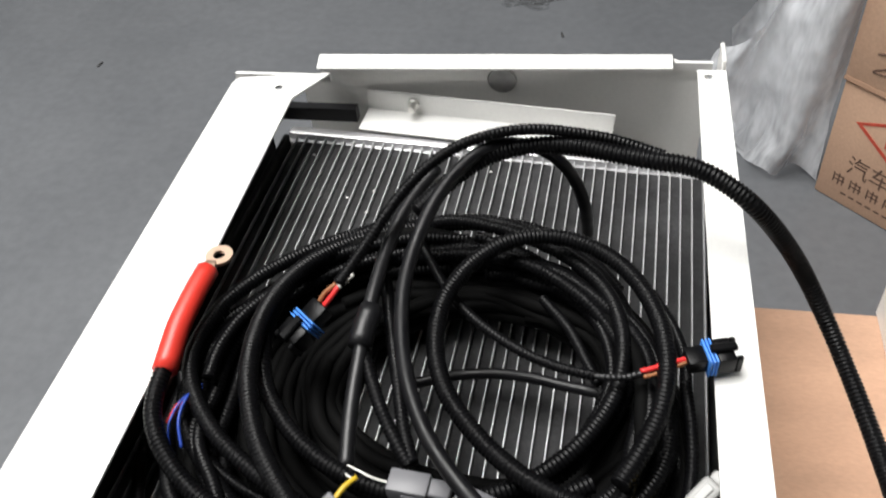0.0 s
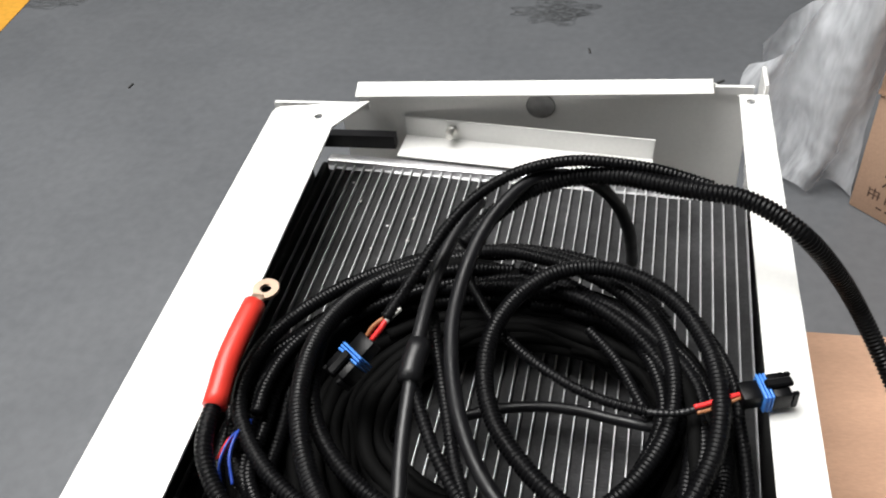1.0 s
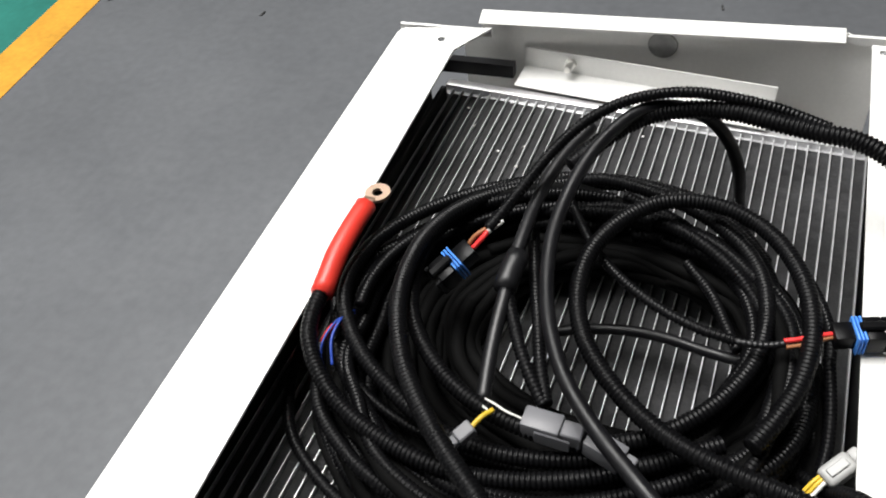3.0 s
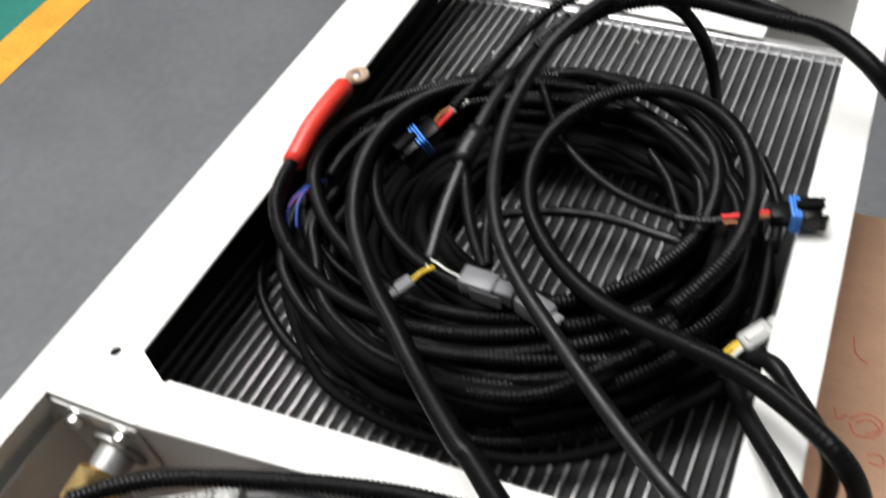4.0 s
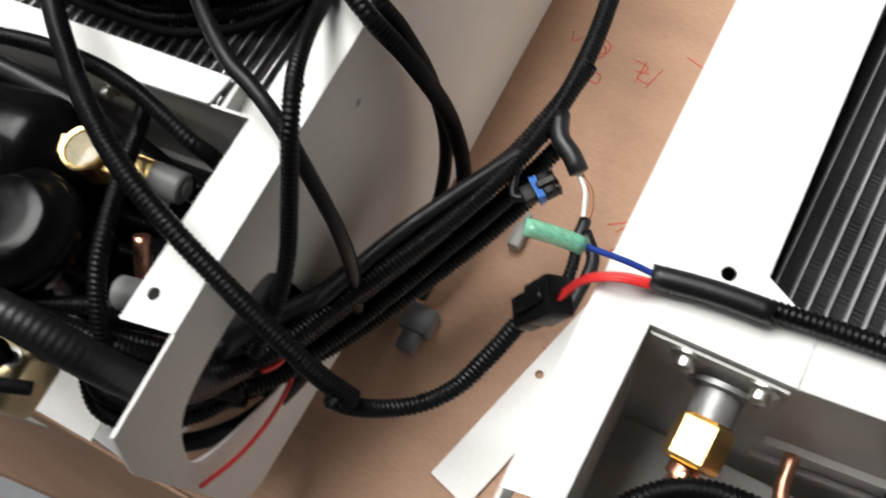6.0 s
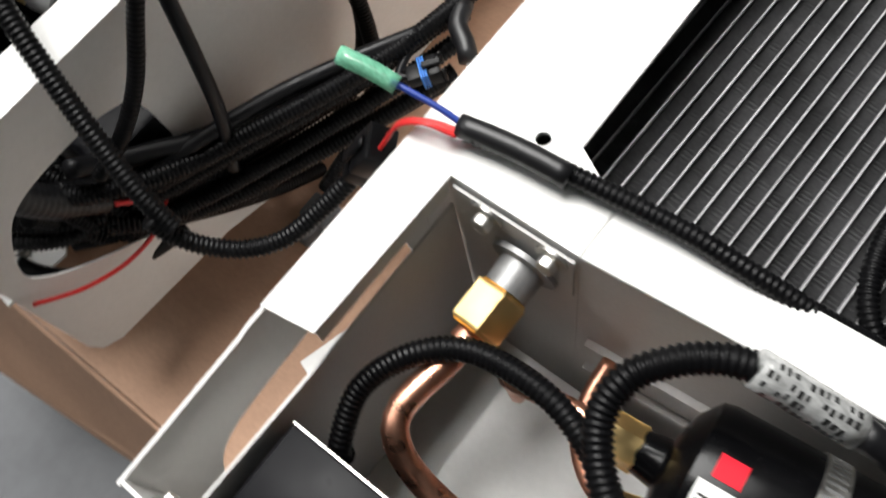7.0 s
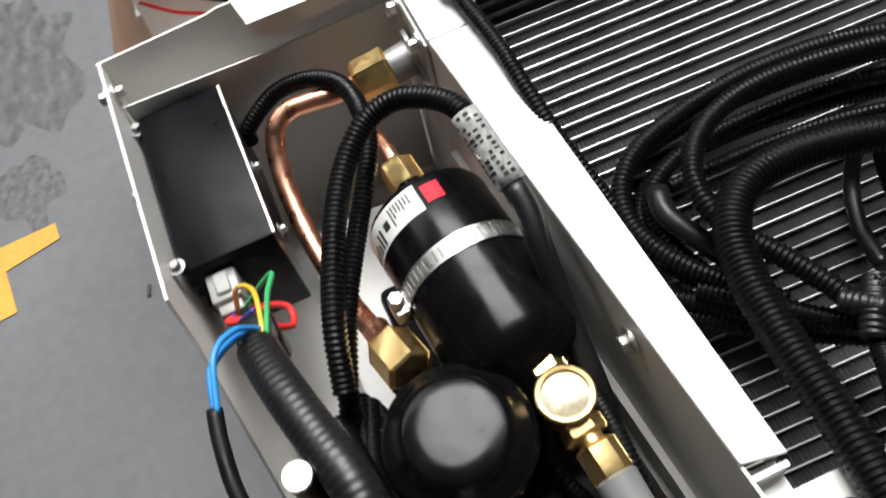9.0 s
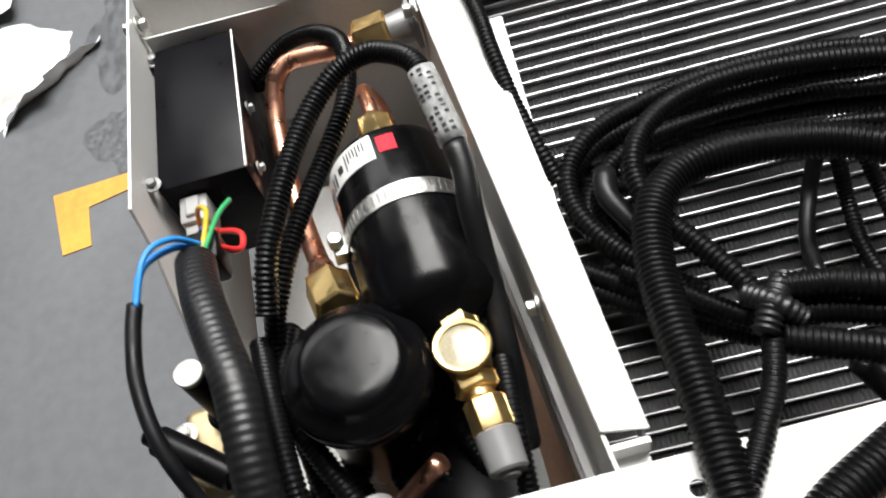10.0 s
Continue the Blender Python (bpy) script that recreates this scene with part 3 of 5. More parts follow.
    part("sight_lens", up(lathe([(-0.0022, 0), (-0.0022, 0.0128), (-0.0012, 0.0128), (-0.0004, 0.008), (-0.0002, 0)], Matrix.Translation(s), 24)), SIGHT_GLASS, sg, "clear glass lens")
    part("indicator_dot", up(lathe([(-0.0024, 0), (-0.0024, 0.004), (-0.0021, 0.004), (-0.0021, 0)], Matrix.Translation(s), 12)), BRASS, sg)
    part("hex_collar", up(hexnut(s + Vector((-0.03, -0.002, -0.018)), s + Vector((-0.018, -0.001, -0.018)), 0.0125, 5)), BRASS, sg)
    part("hex_neck", up(join(hexnut(s + Vector((0.012, 0.001, -0.016)), s + Vector((0.022, 0.002, -0.016)), 0.0125, 12), rod(s + Vector((0.02, 0.002, -0.016)), s + Vector((0.03, 0.003, -0.016)), 0.0078)) ), BRASS, sg)
    part("outlet_nut", up(hexnut(s + Vector((0.026, 0.003, -0.016)), s + Vector((0.046, 0.005, -0.018)), 0.0115, 0)), BRASS, sg)
    part("dust_cap", up(join(rod(s + Vector((0.045, 0.005, -0.018)), s + Vector((0.068, 0.007, -0.02)), 0.0118, 20, 0.0108),
                             rod(s + Vector((0.066, 0.007, -0.02)), s + Vector((0.0705, 0.0072, -0.0202)), 0.0055, 12))), GREY_CAP, sg, "grey plastic dust cap")
    P("pipe", hose([(0.345, -0.66, -0.06), (0.35, -0.68, -0.08), (0.35, -0.7, -0.12), (0.35, -0.72, -0.2)], 0.006, False, sides=14), COPPER)
    P("dust_cap", rod((0.362, -0.70, -0.05), (0.384, -0.695, -0.046), 0.0115, 20, 0.0105), GREY_CAP, u, "grey plastic dust cap")

    # expansion valve block at the front
    vb = P("valve_block", join(box((0.283, -0.798, -0.075), (0.342, -0.755, -0.038), 0.006, 3), box((0.29, -0.803, -0.05), (0.335, -0.798, -0.042), 0.001, 1)), YELLOW_ZINC, u, "yellow zinc-plated valve block")
    part("valve_post", up(join(rod((0.294, -0.769, -0.035), (0.294, -0.769, 0.018), 0.0075, 20), lathe([(0, 0), (0, 0.0115), (0.003, 0.0115), (0.004, 0.0095), (0.006, 0.0095), (0.006, 0)], pose(0.294, -0.769, -0.034), 20))), SATIN_BLACK, vb, "black valve post with a bright tip")
    part("valve_tip", up(rod((0.294, -0.769, 0.0182), (0.294, -0.769, 0.0215), 0.0078, 20)), STEEL, vb)
    screw("valve_screw", (0.300, -0.795, -0.0352), (0, 0, 1), 0.004, vb)
    screw("valve_screw", (0.332, -0.765, -0.0352), (0, 0, 1), 0.004, vb)
    screw("valve_screw", (0.335, -0.793, -0.0352), (0, 0, 1), 0.004, vb)
    P("pipe", hose([(0.25, -0.755, -0.07), (0.27, -0.765, -0.06), (0.29, -0.772, -0.055)], 0.0065, False, sides=14), COPPER)

    # control box
    cb = P("control_box", box((-0.02, -0.806, -0.125), (0.119, -0.744, -0.034), 0.0016, 2), SATIN_BLACK, u, "satin black control box with cooling ribs")
    for k in range(4):
        part("cooling_rib", up(box((-0.012, -0.8093, -0.046 - 0.016 * k), (0.112, -0.8062, -0.042 - 0.016 * k))), SATIN_BLACK, cb)
    part("lid_edge", up(box((-0.0195, -0.7445, -0.0345), (0.1185, -0.7425, -0.0328), 0.0004, 1)), STEEL, cb, "bright bare lid edge")
    screw("box_screw", (-0.014, -0.8075, -0.038), (0, 0, 1), 0.0035, cb, DARK_STEEL)
    screw("box_screw", (0.116, -0.8075, -0.03), (0, 0, 1), 0.0035, cb, DARK_STEEL)
    screw("box_screw", (0.05, -0.7425, -0.05), (0, 1, 0), 0.0032, cb, DARK_STEEL)
    screw("box_screw", (0.10, -0.7425, -0.06), (0, 1, 0), 0.0032, cb, DARK_STEEL)
    plug = part("plug", up(join(box((0.1192, -0.797, -0.072), (0.142, -0.777, -0.046), 0.002), box((0.142, -0.795, -0.07), (0.15, -0.779, -0.05), 0.0015), box((0.122, -0.792, -0.046), (0.138, -0.782, -0.0435), 0.001, 1))), WHITE_PLASTIC, cb, "milky white plug")
    for nm, mat, pts in WIRES:
        part(nm, up(hose(pts, 0.0021 if nm == "red_wire" else 0.0017, False, sides=8)), mat, plug)

    # conduits in the bay
    P("conduit", hose([(-0.004, -0.741, -0.085), (-0.006, -0.738, -0.073), (-0.011, -0.71, -0.055), (0.003, -0.683, -0.04), (0.029, -0.664, -0.03), (0.07, -0.661, -0.02), (0.102, -0.669, -0.022),
                       (0.14, -0.691, -0.028), (0.182, -0.714, -0.03), (0.219, -0.73, -0.035), (0.248, -0.742, -0.05), (0.28, -0.75, -0.09)], 0.0067), PLASTIC_BLACK, u, "black corrugated conduit")
    loop, sa, sb, tail = sleeve_way
    P("conduit", hose(loop + [sa], 0.0074), PLASTIC_BLACK, u, "black corrugated conduit")
    sa, sb = Vector(sa), Vector(sb)
    P("conduit", hose([sa, sa.lerp(sb, 0.5), sb], 0.0070), PLASTIC_BLACK)
    slv = P("marker_sleeve", hose([sa, sa.lerp(sb, 0.35), sa.lerp(sb, 0.7), sb], 0.0088, False, sides=18), SLEEVE, u, "clear printed marker sleeve over black conduit")
    sm = along(sa, sb)
    top = math.degrees(math.atan2((sm.to_3x3().transposed() @ Vector((0.1, -0.55, 0.83))).y, (sm.to_3x3().transposed() @ Vector((0.1, -0.55, 0.83))).x))
    rows = []
    for row in range(4):
        for k in range(12):
            turn = sm @ Matrix.Rotation(radians(top - 54 + 34 * row + rnd.uniform(-4, 4)), 4, 'Z')
            z = 0.002 + k * 0.0037
            if rnd.random() < 0.85:
                rows.append(box((0.0086, -0.0017 * rnd.uniform(0.6, 1.1), z), (0.00905, 0.0018 * rnd.uniform(0.5, 1.1), z + rnd.uniform(0.0009, 0.0024)), m=turn))
    part("sleeve_print", up(join(*rows)), LABEL_BLACK, slv)
    P("taped_end", hose([sb] + tail, 0.0074, False, sides=14), TAPE, u, "tape-wrapped conduit end")
    P("conduit", hose([(0.30, -0.612, -0.05), (0.33, -0.614, -0.04), (0.36, -0.616, -0.045), (0.40, -0.62, -0.08), (0.42, -0.63, -0.15)], 0.006), PLASTIC_BLACK)
    P("taped_trunk", hose([(0.207, -0.772, -0.006), (0.226, -0.768, 0.002), (0.25, -0.762, 0.010), (0.28, -0.754, 0.014), (0.31, -0.746, 0.016), (0.35, -0.744, 0.006), (0.388, -0.745, -0.02), (0.410, -0.742, -0.06), (0.418, -0.725, -0.10), (0.422, -0.70, -0.13)], 0.0122, True, 0.0048, 18, 0.025), TAPE, u, "tape-wrapped wire bundle")
    P("conduit", hose([(0.25, -0.75, -0.045), (0.3, -0.742, -0.03), (0.35, -0.735, -0.028), (0.39, -0.73, -0.05), (0.41, -0.72, -0.11)], 0.007), PLASTIC_BLACK)
    P("conduit", hose([(0.24, -0.73, -0.06), (0.3, -0.745, -0.05), (0.37, -0.75, -0.04), (0.41, -0.735, -0.07), (0.43, -0.72, -0.13)], 0.006), PLASTIC_BLACK)
    lead = P("blue_lead", hose([(0.198, -0.770, -0.002), (0.206, -0.780, 0.012), (0.221, -0.793, 0.020), (0.246, -0.798, 0.018)], 0.0022, False, sides=10), LIGHT_BLUE, u, "pair of bright blue leads")
    part("blue_wire", up(hose([(0.197, -0.766, -0.004), (0.204, -0.776, 0.018), (0.218, -0.788, 0.027), (0.246, -0.796, 0.022)], 0.0018, False, sides=8)), LIGHT_BLUE, lead)
    part("black_sheath", up(hose([(0.243, -0.7975, 0.020), (0.262, -0.80, 0.017), (0.29, -0.80, 0.012), (0.325, -0.792, 0.0), (0.36, -0.775, -0.03)], 0.0045, False, sides=10)), RUBBER, lead)
    P("connector", join(box((0.183, -0.780, -0.035), (0.207, -0.758, -0.006), 0.004), box((0.187, -0.784, -0.028), (0.203, -0.778, -0.012), 0.002)), PLASTIC_BLACK)
    return u


COIL_FLAT = (0.0, 0.004, -0.004, 0.0, 2.0, -2.0)
TILT = Matrix.Rotation(radians(-2.0), 4, 'Z') @ Matrix.Rotation(radians(8.0), 4, 'Y')
SHIFT = Vector((0.189, -0.263, BASE - 0.0625)) - TILT @ Vector((0.190, -0.262, BASE - 0.0665))
COIL_TILTED = (SHIFT.x, SHIFT.y, SHIFT.z, 0.0, 8.0, -2.0)
BRACKET = (-0.007, 0.0235, 0.001, 0.0, 2.0, -4.0)
DRIER_A, DRIER_B = (0.133, -0.651, -0.046), (0.290, -0.637, -0.044)
SLEEVE_RAISED = ([(0.245, -0.738, -0.025), (0.215, -0.729, -0.008), (0.18, -0.716, -0.002), (0.145, -0.700, 0.002), (0.118, -0.682, 0.006), (0.103, -0.662, 0.012), (0.104, -0.642, 0.020), (0.117, -0.626, 0.026), (0.130, -0.617, 0.030)],
                 (0.1425, -0.6123, 0.0305), (0.188, -0.6052, 0.0129),
                 [(0.205, -0.604, 0.007), (0.225, -0.606, -0.004), (0.26, -0.607, -0.034), (0.30, -0.608, -0.06), (0.33, -0.61, -0.11)])
SLEEVE_LOW = ([(0.22, -0.748, -0.055), (0.16, -0.745, -0.05), (0.10, -0.735, -0.045), (0.065, -0.718, -0.04), (0.048, -0.695, -0.035), (0.05, -0.67, -0.03), (0.066, -0.652, -0.026)],
              (0.082, -0.6425, -0.024), (0.134, -0.6135, -0.024),
              [(0.155, -0.606, -0.024), (0.19, -0.603, -0.02), (0.24, -0.602, -0.03), (0.29, -0.602, -0.05), (0.33, -0.606, -0.11)])
WIRES = (("red_wire", RED_WIRE, [(0.149, -0.786, -0.058), (0.162, -0.790, -0.040), (0.172, -0.778, -0.030), (0.178, -0.765, -0.030), (0.19, -0.765, -0.02)]),
         ("red_wire", RED_WIRE, [(0.149, -0.789, -0.062), (0.156, -0.79, -0.05), (0.165, -0.776, -0.04), (0.176, -0.763, -0.02)]),
         ("red_wire", RED_WIRE, [(0.149, -0.782, -0.06), (0.158, -0.768, -0.045), (0.172, -0.752, -0.035), (0.188, -0.752, -0.03), (0.195, -0.762, -0.01)]),
         ("yellow_wire", YELLOW_WIRE, [(0.149, -0.785, -0.055), (0.152, -0.776, -0.025), (0.17, -0.764, -0.008), (0.205, -0.766, -0.002)]),
         ("green_wire", GREEN_WIRE, [(0.149, -0.781, -0.055), (0.153, -0.762, -0.03), (0.157, -0.752, -0.018), (0.175, -0.757, -0.008), (0.205, -0.764, 0.0)]),
         ("blue_wire", BLUE_WIRE, [(0.149, -0.788, -0.055), (0.165, -0.785, -0.04), (0.18, -0.768, -0.01)]))

unit_b = build_unit(Matrix.Translation((0.7063, 0.0054, CARD_Z)) @ pose(0, 0, 0, 0, 0, -0.8), 101.0, -0.059, 0.400, (0.296, -0.691), COIL_TILTED, SLEEVE_RAISED)
unit_a = build_unit(pose(0, 0, CARD_Z), 313.0, -0.052, 0.411, (0.288, -0.695), COIL_FLAT, SLEEVE_LOW)
coil_a = next(o for o in unit_a.children if o.name.startswith("coil"))
for k, (x, y) in enumerate([(0.036, -0.045), (0.096, -0.066), (0.096, -0.098), (0.208, -0.023), (0.021, -0.017), (0.072, -0.079), (0.063, -0.113)]):
    at = coil_a.matrix_basis.inverted() @ Vector((x, y, 0.0))
    part("paint_fleck", up(lathe([(0, 0), (0, 0.0022), (0.0007, 0.0016), (0.001, 0)], Matrix.Translation((at.x, at.y, -0.0664)) @ Matrix.Diagonal((0.8 + 0.15 * (k % 3), 0.6, 1, 1)), 7)), GREY_AND_SHADED, coil_a, "pale paint fleck")


# ---- cardboard under both units ----
base_carton = root("cardboard_box", pose(0.55, -0.38, 0), "big brown cardboard box with red crayon marks carrying both units", "cardboard box")
part("body", rounded(box((-0.62, -0.428, 0.002), (0.98, 0.405, CARD_Z - 0.006)), 0.004, 2), CARD_SIDE, base_carton)
part("top_flap", rounded(box((-0.622, -0.43, CARD_Z - 0.0058), (0.115, 0.408, CARD_Z - 0.0012)), 0.0015, 1), CARD, base_carton)
part("top_flap", rounded(box((0.1165, -0.43, CARD_Z - 0.0058), (0.982, 0.408, CARD_Z - 0.0012)), 0.0015, 1), CARD, base_carton)
front = box((-0.62, -1, 0), (0.14, 0, 1))
for v in front.verts:
    low, outer = v.co.z < 0.5, v.co.y < -0.5
    hang = (0.125 if v.co.x < 0 else 0.04) if low else 0.0
    v.co.y = -0.4305 - hang - (0.004 if outer else 0.0)
    v.co.z = 0.2 if low else CARD_Z - 0.004
part("front_flap", rounded(front, 0.001, 1), CARD, base_carton, "front flap bent outwards")
part("flap_slit", hose([(-0.34, -0.4595, 0.42), (-0.25, -0.4545, 0.415), (-0.16, -0.4505, 0.41)], 0.0012, False, sides=5), INK_BROWN, base_carton)


def scrawl(name, mat, parent, z, r, *strokes):
    """A hand-drawn mark: thin strokes lying on a surface."""
    shapes = []
    for pts in strokes:
        me = hose([(x, y, z) for x, y in pts], r, False, sides=5)
        me.transform(Matrix.Translation((0, 0, z)) @ Matrix.Diagonal((1, 1, 0.25, 1)) @ Matrix.Translation((0, 0, -z)))
        bm = bmesh.new()
        bm.from_mesh(me)
        shapes.append(bm)
    return part(name, join(*shapes), mat, parent)


def crayon(cx, cy, *strokes):
    """A crayon mark on the flap, drawn about a point of the plan."""
    return scrawl("crayon_mark", INK_RED, base_carton, CARD_Z - 0.0010, 0.0007, *[[(cx - 0.55 + x, cy + 0.38 + y) for x, y in s] for s in strokes])


crayon(0.508, -0.256, [(-0.02, 0.008), (-0.006, 0.018), (0.008, 0.012), (0.004, -0.004), (-0.012, -0.008), (-0.02, 0.004)], [(-0.014, 0.006), (-0.002, 0.012), (0.006, 0.004), (-0.004, -0.004)], [(-0.034, 0.016), (-0.03, 0.004), (-0.022, 0.012)])
crayon(0.556, -0.262, [(-0.012, 0.012), (0.004, 0.008), (-0.002, -0.006), (0.012, -0.01)], [(-0.006, 0.0), (0.008, 0.002)], [(0.0, 0.014), (-0.002, -0.012)], [(0.018, 0.012), (0.01, -0.014)])
crayon(0.62, -0.24, [(-0.03, 0.012), (-0.01, 0.006), (0.018, 0.008)], [(0.0, 0.0), (-0.006, -0.014), (0.012, -0.02)])
crayon(0.606, -0.43, [(-0.016, 0.004), (0.0, 0.014), (0.018, 0.03)], [(-0.006, 0.0), (0.002, 0.01), (0.008, 0.002)])
crayon(0.625, -0.37, [(0.0, 0.012), (0.008, 0.002), (0.004, -0.01)], [(-0.012, 0.008), (-0.016, -0.006)])
crayon(0.60, -0.56, [(-0.014, 0.002), (0.004, 0.008), (0.016, 0.0)], [(-0.01, -0.008), (0.01, -0.006)])
crayon(0.644, -0.245, [(-0.03, 0.006), (-0.008, 0.0), (0.022, 0.006)], [(0.0, 0.0), (-0.004, -0.014), (0.02, -0.022), (0.03, -0.016)])
crayon(0.655, -0.375, [(-0.006, 0.016), (0.004, 0.0), (0.01, -0.014)], [(0.0, 0.008), (0.008, 0.002), (0.002, -0.006)], [(-0.022, 0.008), (-0.02, -0.012)])
crayon(0.614, -0.437, [(-0.012, -0.012), (0.002, 0.004), (0.012, 0.016)], [(-0.004, 0.01), (0.014, 0.004)])
crayon(0.657, -0.445, [(-0.004, 0.01), (0.006, 0.002), (-0.004, -0.006), (0.006, -0.012)])
crayon(0.655, -0.53, [(-0.02, 0.01), (0.002, 0.002), (0.014, 0.012)], [(-0.012, -0.008), (0.012, -0.012)], [(-0.002, 0.012), (-0.006, -0.018)])
crayon(0.515, -0.285, [(-0.008, 0.004), (0.004, 0.006), (0.006, -0.004), (-0.006, -0.004)])
crayon(0.48, -0.17, [(0.0, 0.02), (0.004, 0.0), (0.016, -0.01)])

# ---- marks on the floor ----
mark = lambda name, pts, mat, z, label, cat: tagged(part(name, plate(pts, 0.001, pose(0, 0, z)), mat), label, cat, "", "structure")
mark("floor_line", [(-1.69, 0.53), (-1.845, 0.55), (-1.985, 2.6), (-2.2, 6.0), (-2.05, 6.0), (-1.83, 2.6)], YELLOW_PAINT, 0.0022, "yellow painted walkway line on the floor", "floor marking")
mark("floor_line_end", [(-1.69, 0.529), (-1.845, 0.549), (-1.60, -2.6), (-1.45, -2.6)], YELLOW_PAINT, 0.0022, "yellow painted walkway line on the floor", "floor marking")
mark("walkway", [(-1.846, 0.55), (-1.986, 2.6), (-2.201, 6.0), (-5.0, 6.0), (-5.0, -2.6), (-1.602, -2.6)], GREEN_PAINT, 0.0016, "green painted walkway on the floor", "floor marking")
mark("corner_mark", [(0.028, -1.355), (0.024, -1.178), (0.062, -1.176), (0.082, -1.282), (0.176, -1.276), (0.18, -1.332)], YELLOW_PAINT, 0.0022, "yellow painted corner mark on the floor", "floor marking")


def blot(cx, cy, r, squash, seed):
    rnd = random.Random(seed)
    ks = [rnd.uniform(0.65, 1.1) for _ in range(22)]
    return soft_ring([(cx + r * squash * ks[i] * math.cos(i * math.tau / 22), cy + r * ks[i] * math.sin(i * math.tau / 22)) for i in range(22)], 3)


def stain_material():
    mat = material("damp floor stain", (0.085, 0.087, 0.088), 0.38, mottle=0.3, mottle_scale=9, grain=0.2, grain_scale=40)
    n, l = mat.node_tree.nodes, mat.node_tree.links
    t = n.new("ShaderNodeTexNoise")
    t.inputs["Scale"].default_value, t.inputs["Detail"].default_value = 11, 6
    r = n.new("ShaderNodeMapRange")
    for k, v in zip((1, 2, 3, 4), (0.40, 0.74, 0.0, 0.38)):
        r.inputs[k].default_value = v
    l.new(t.outputs[0], r.inputs[0])
    l.new(r.outputs[0], n["Principled BSDF"].inputs["Alpha"])
    return mat


STAIN = stain_material()
for cx, cy, r, sq, sd in ((0.084, 1.73, 0.085, 1.7, 1), (0.11, 1.72, 0.05, 1.8, 4), (-0.075, -1.215, 0.075, 1.3, 2), (-0.40, -1.16, 0.13, 1.9, 3), (-1.73, 1.8, 0.06, 3.0, 6)):
    mark("floor_stain", blot(cx, cy, r, sq, sd), STAIN, 0.0012, "dark worn stain on the floor", "stain")
rnd = random.Random(11)
for cx, cy in ((-1.13, 1.281), (0.2, 1.5), (0.25, -1.05), (-0.2, -1.0), (0.05, -1.5), (-0.6, 0.9), (0.55, 1.35), (0.35, -0.98)):
    a = rnd.uniform(0, 180)
    tagged(part("debris", box((-0.012, -0.003, 0), (0.012, 0.003, 0.004), 0.001, 1, pose(cx, cy, 0.001, 0, 0, a)), DIRT), "small dark scrap lying on the floor", "scrap", "floor scraps")
bolt = root("loose_bolt", pose(-1.715, 1.288, 0.0105, 0, 90, 40), "small dark bolt lying on the floor", "bolt")
part("head", hexnut((0, 0, 0), (0, 0, 0.016), 0.012), DIRT, bolt)
part("shank", rod((0, 0, 0.0155), (0, 0, 0.05), 0.006), DIRT, bolt)


def crumpled(nx, ny, f, seed, amp):
    """A creased sheet: f(u, v) gives its places, noise its folds; a second skin gives thickness."""
    noise.seed_set(seed)
    verts, faces = [], []
    for j in range(ny + 1):
        for i in range(nx + 1):
            p = Vector(f(i / nx, j / ny))
            q = p * 9
            p += amp * noise.noise_vector(q) + 0.45 * amp * noise.noise_vector(q * 3.1)
            verts.append(p)
    faces = [(j * (nx + 1) + i, j * (nx + 1) + i + 1, (j + 1) * (nx + 1) + i + 1, (j + 1) * (nx + 1) + i) for j in range(ny) for i in range(nx)]
    me = bpy.data.meshes.new("sheet")
    me.from_pydata([tuple(v) for v in verts], [], faces)
    me.shade_smooth()
    noise.seed_set(1)
    return me


# ---- the printed carton and its plastic film ----
C = Matrix.Translation((0.797, 0.872, 0)) @ pose(0, 0, 0, 0, 0, -45)
carton = root("carton", C, "tall tan printed carton standing on the floor, wrapped in loose film", "carton")
part("body", rounded(box((0, 0, 0.001), (0.55, 0.4, 0.284)), 0.003, 2), CARD_SIDE, carton)
part("lid", rounded(box((-0.003, -0.003, 0.2865), (0.553, 0.403, 0.60)), 0.003, 2), CARD_SIDE, carton)


def printed(name, text, size, x, z, mat, parent):
    cu = bpy.data.curves.new(name, 'FONT')
    cu.body, cu.size, cu.extrude = text, size, 0.0002
    cu.materials.append(mat)
    ob = new(name, cu)
    ob.parent = parent
    ob.matrix_basis = Matrix(((1, 0, 0, x), (0, 0, -1, -0.0006), (0, 1, 0, z), (0, 0, 0, 1)))
    return ob


def printed_bars(name, x, z, mat, parent, *bars):
    return part(name, join(*[box((x + a, -0.0008, z + b), (x + c, 0.0004, z + d)) for a, b, c, d in bars]), mat, parent)


printed("lettering", "\u6c7d\u8f66", 0.052, 0.055, 0.088, INK_BROWN, carton)
for k in range(9):
    x0 = 0.034 + k * 0.040
    printed_bars("print_mark", x0, 0.048, INK_BROWN, carton, (0.0, 0.0, 0.003, 0.024), (0.012, -0.002, 0.015, 0.026), (0.004, 0.018, 0.026, 0.0205), (0.002, 0.008, 0.028, 0.0105), (0.022, 0.0, 0.025, 0.022))
printed_bars("print_line", 0.06, 0.028, INK_BROWN, carton, *[(k * 0.02, 0.0, k * 0.02 + 0.013, 0.004) for k in range(16)])
em = plate([(-0.085, 0.008), (0.0, 0.046), (0.085, 0.008), (0.0, -0.046)], 0.001, Matrix(((1, 0, 0, 0.132), (0, 0, -1, -0.0008), (0, 1, 0, 0.2), (0, 0, 0, 1))),
           holes=([(-0.071, 0.0075), (0.0, 0.038), (0.071, 0.0075), (0.0, -0.037)],))
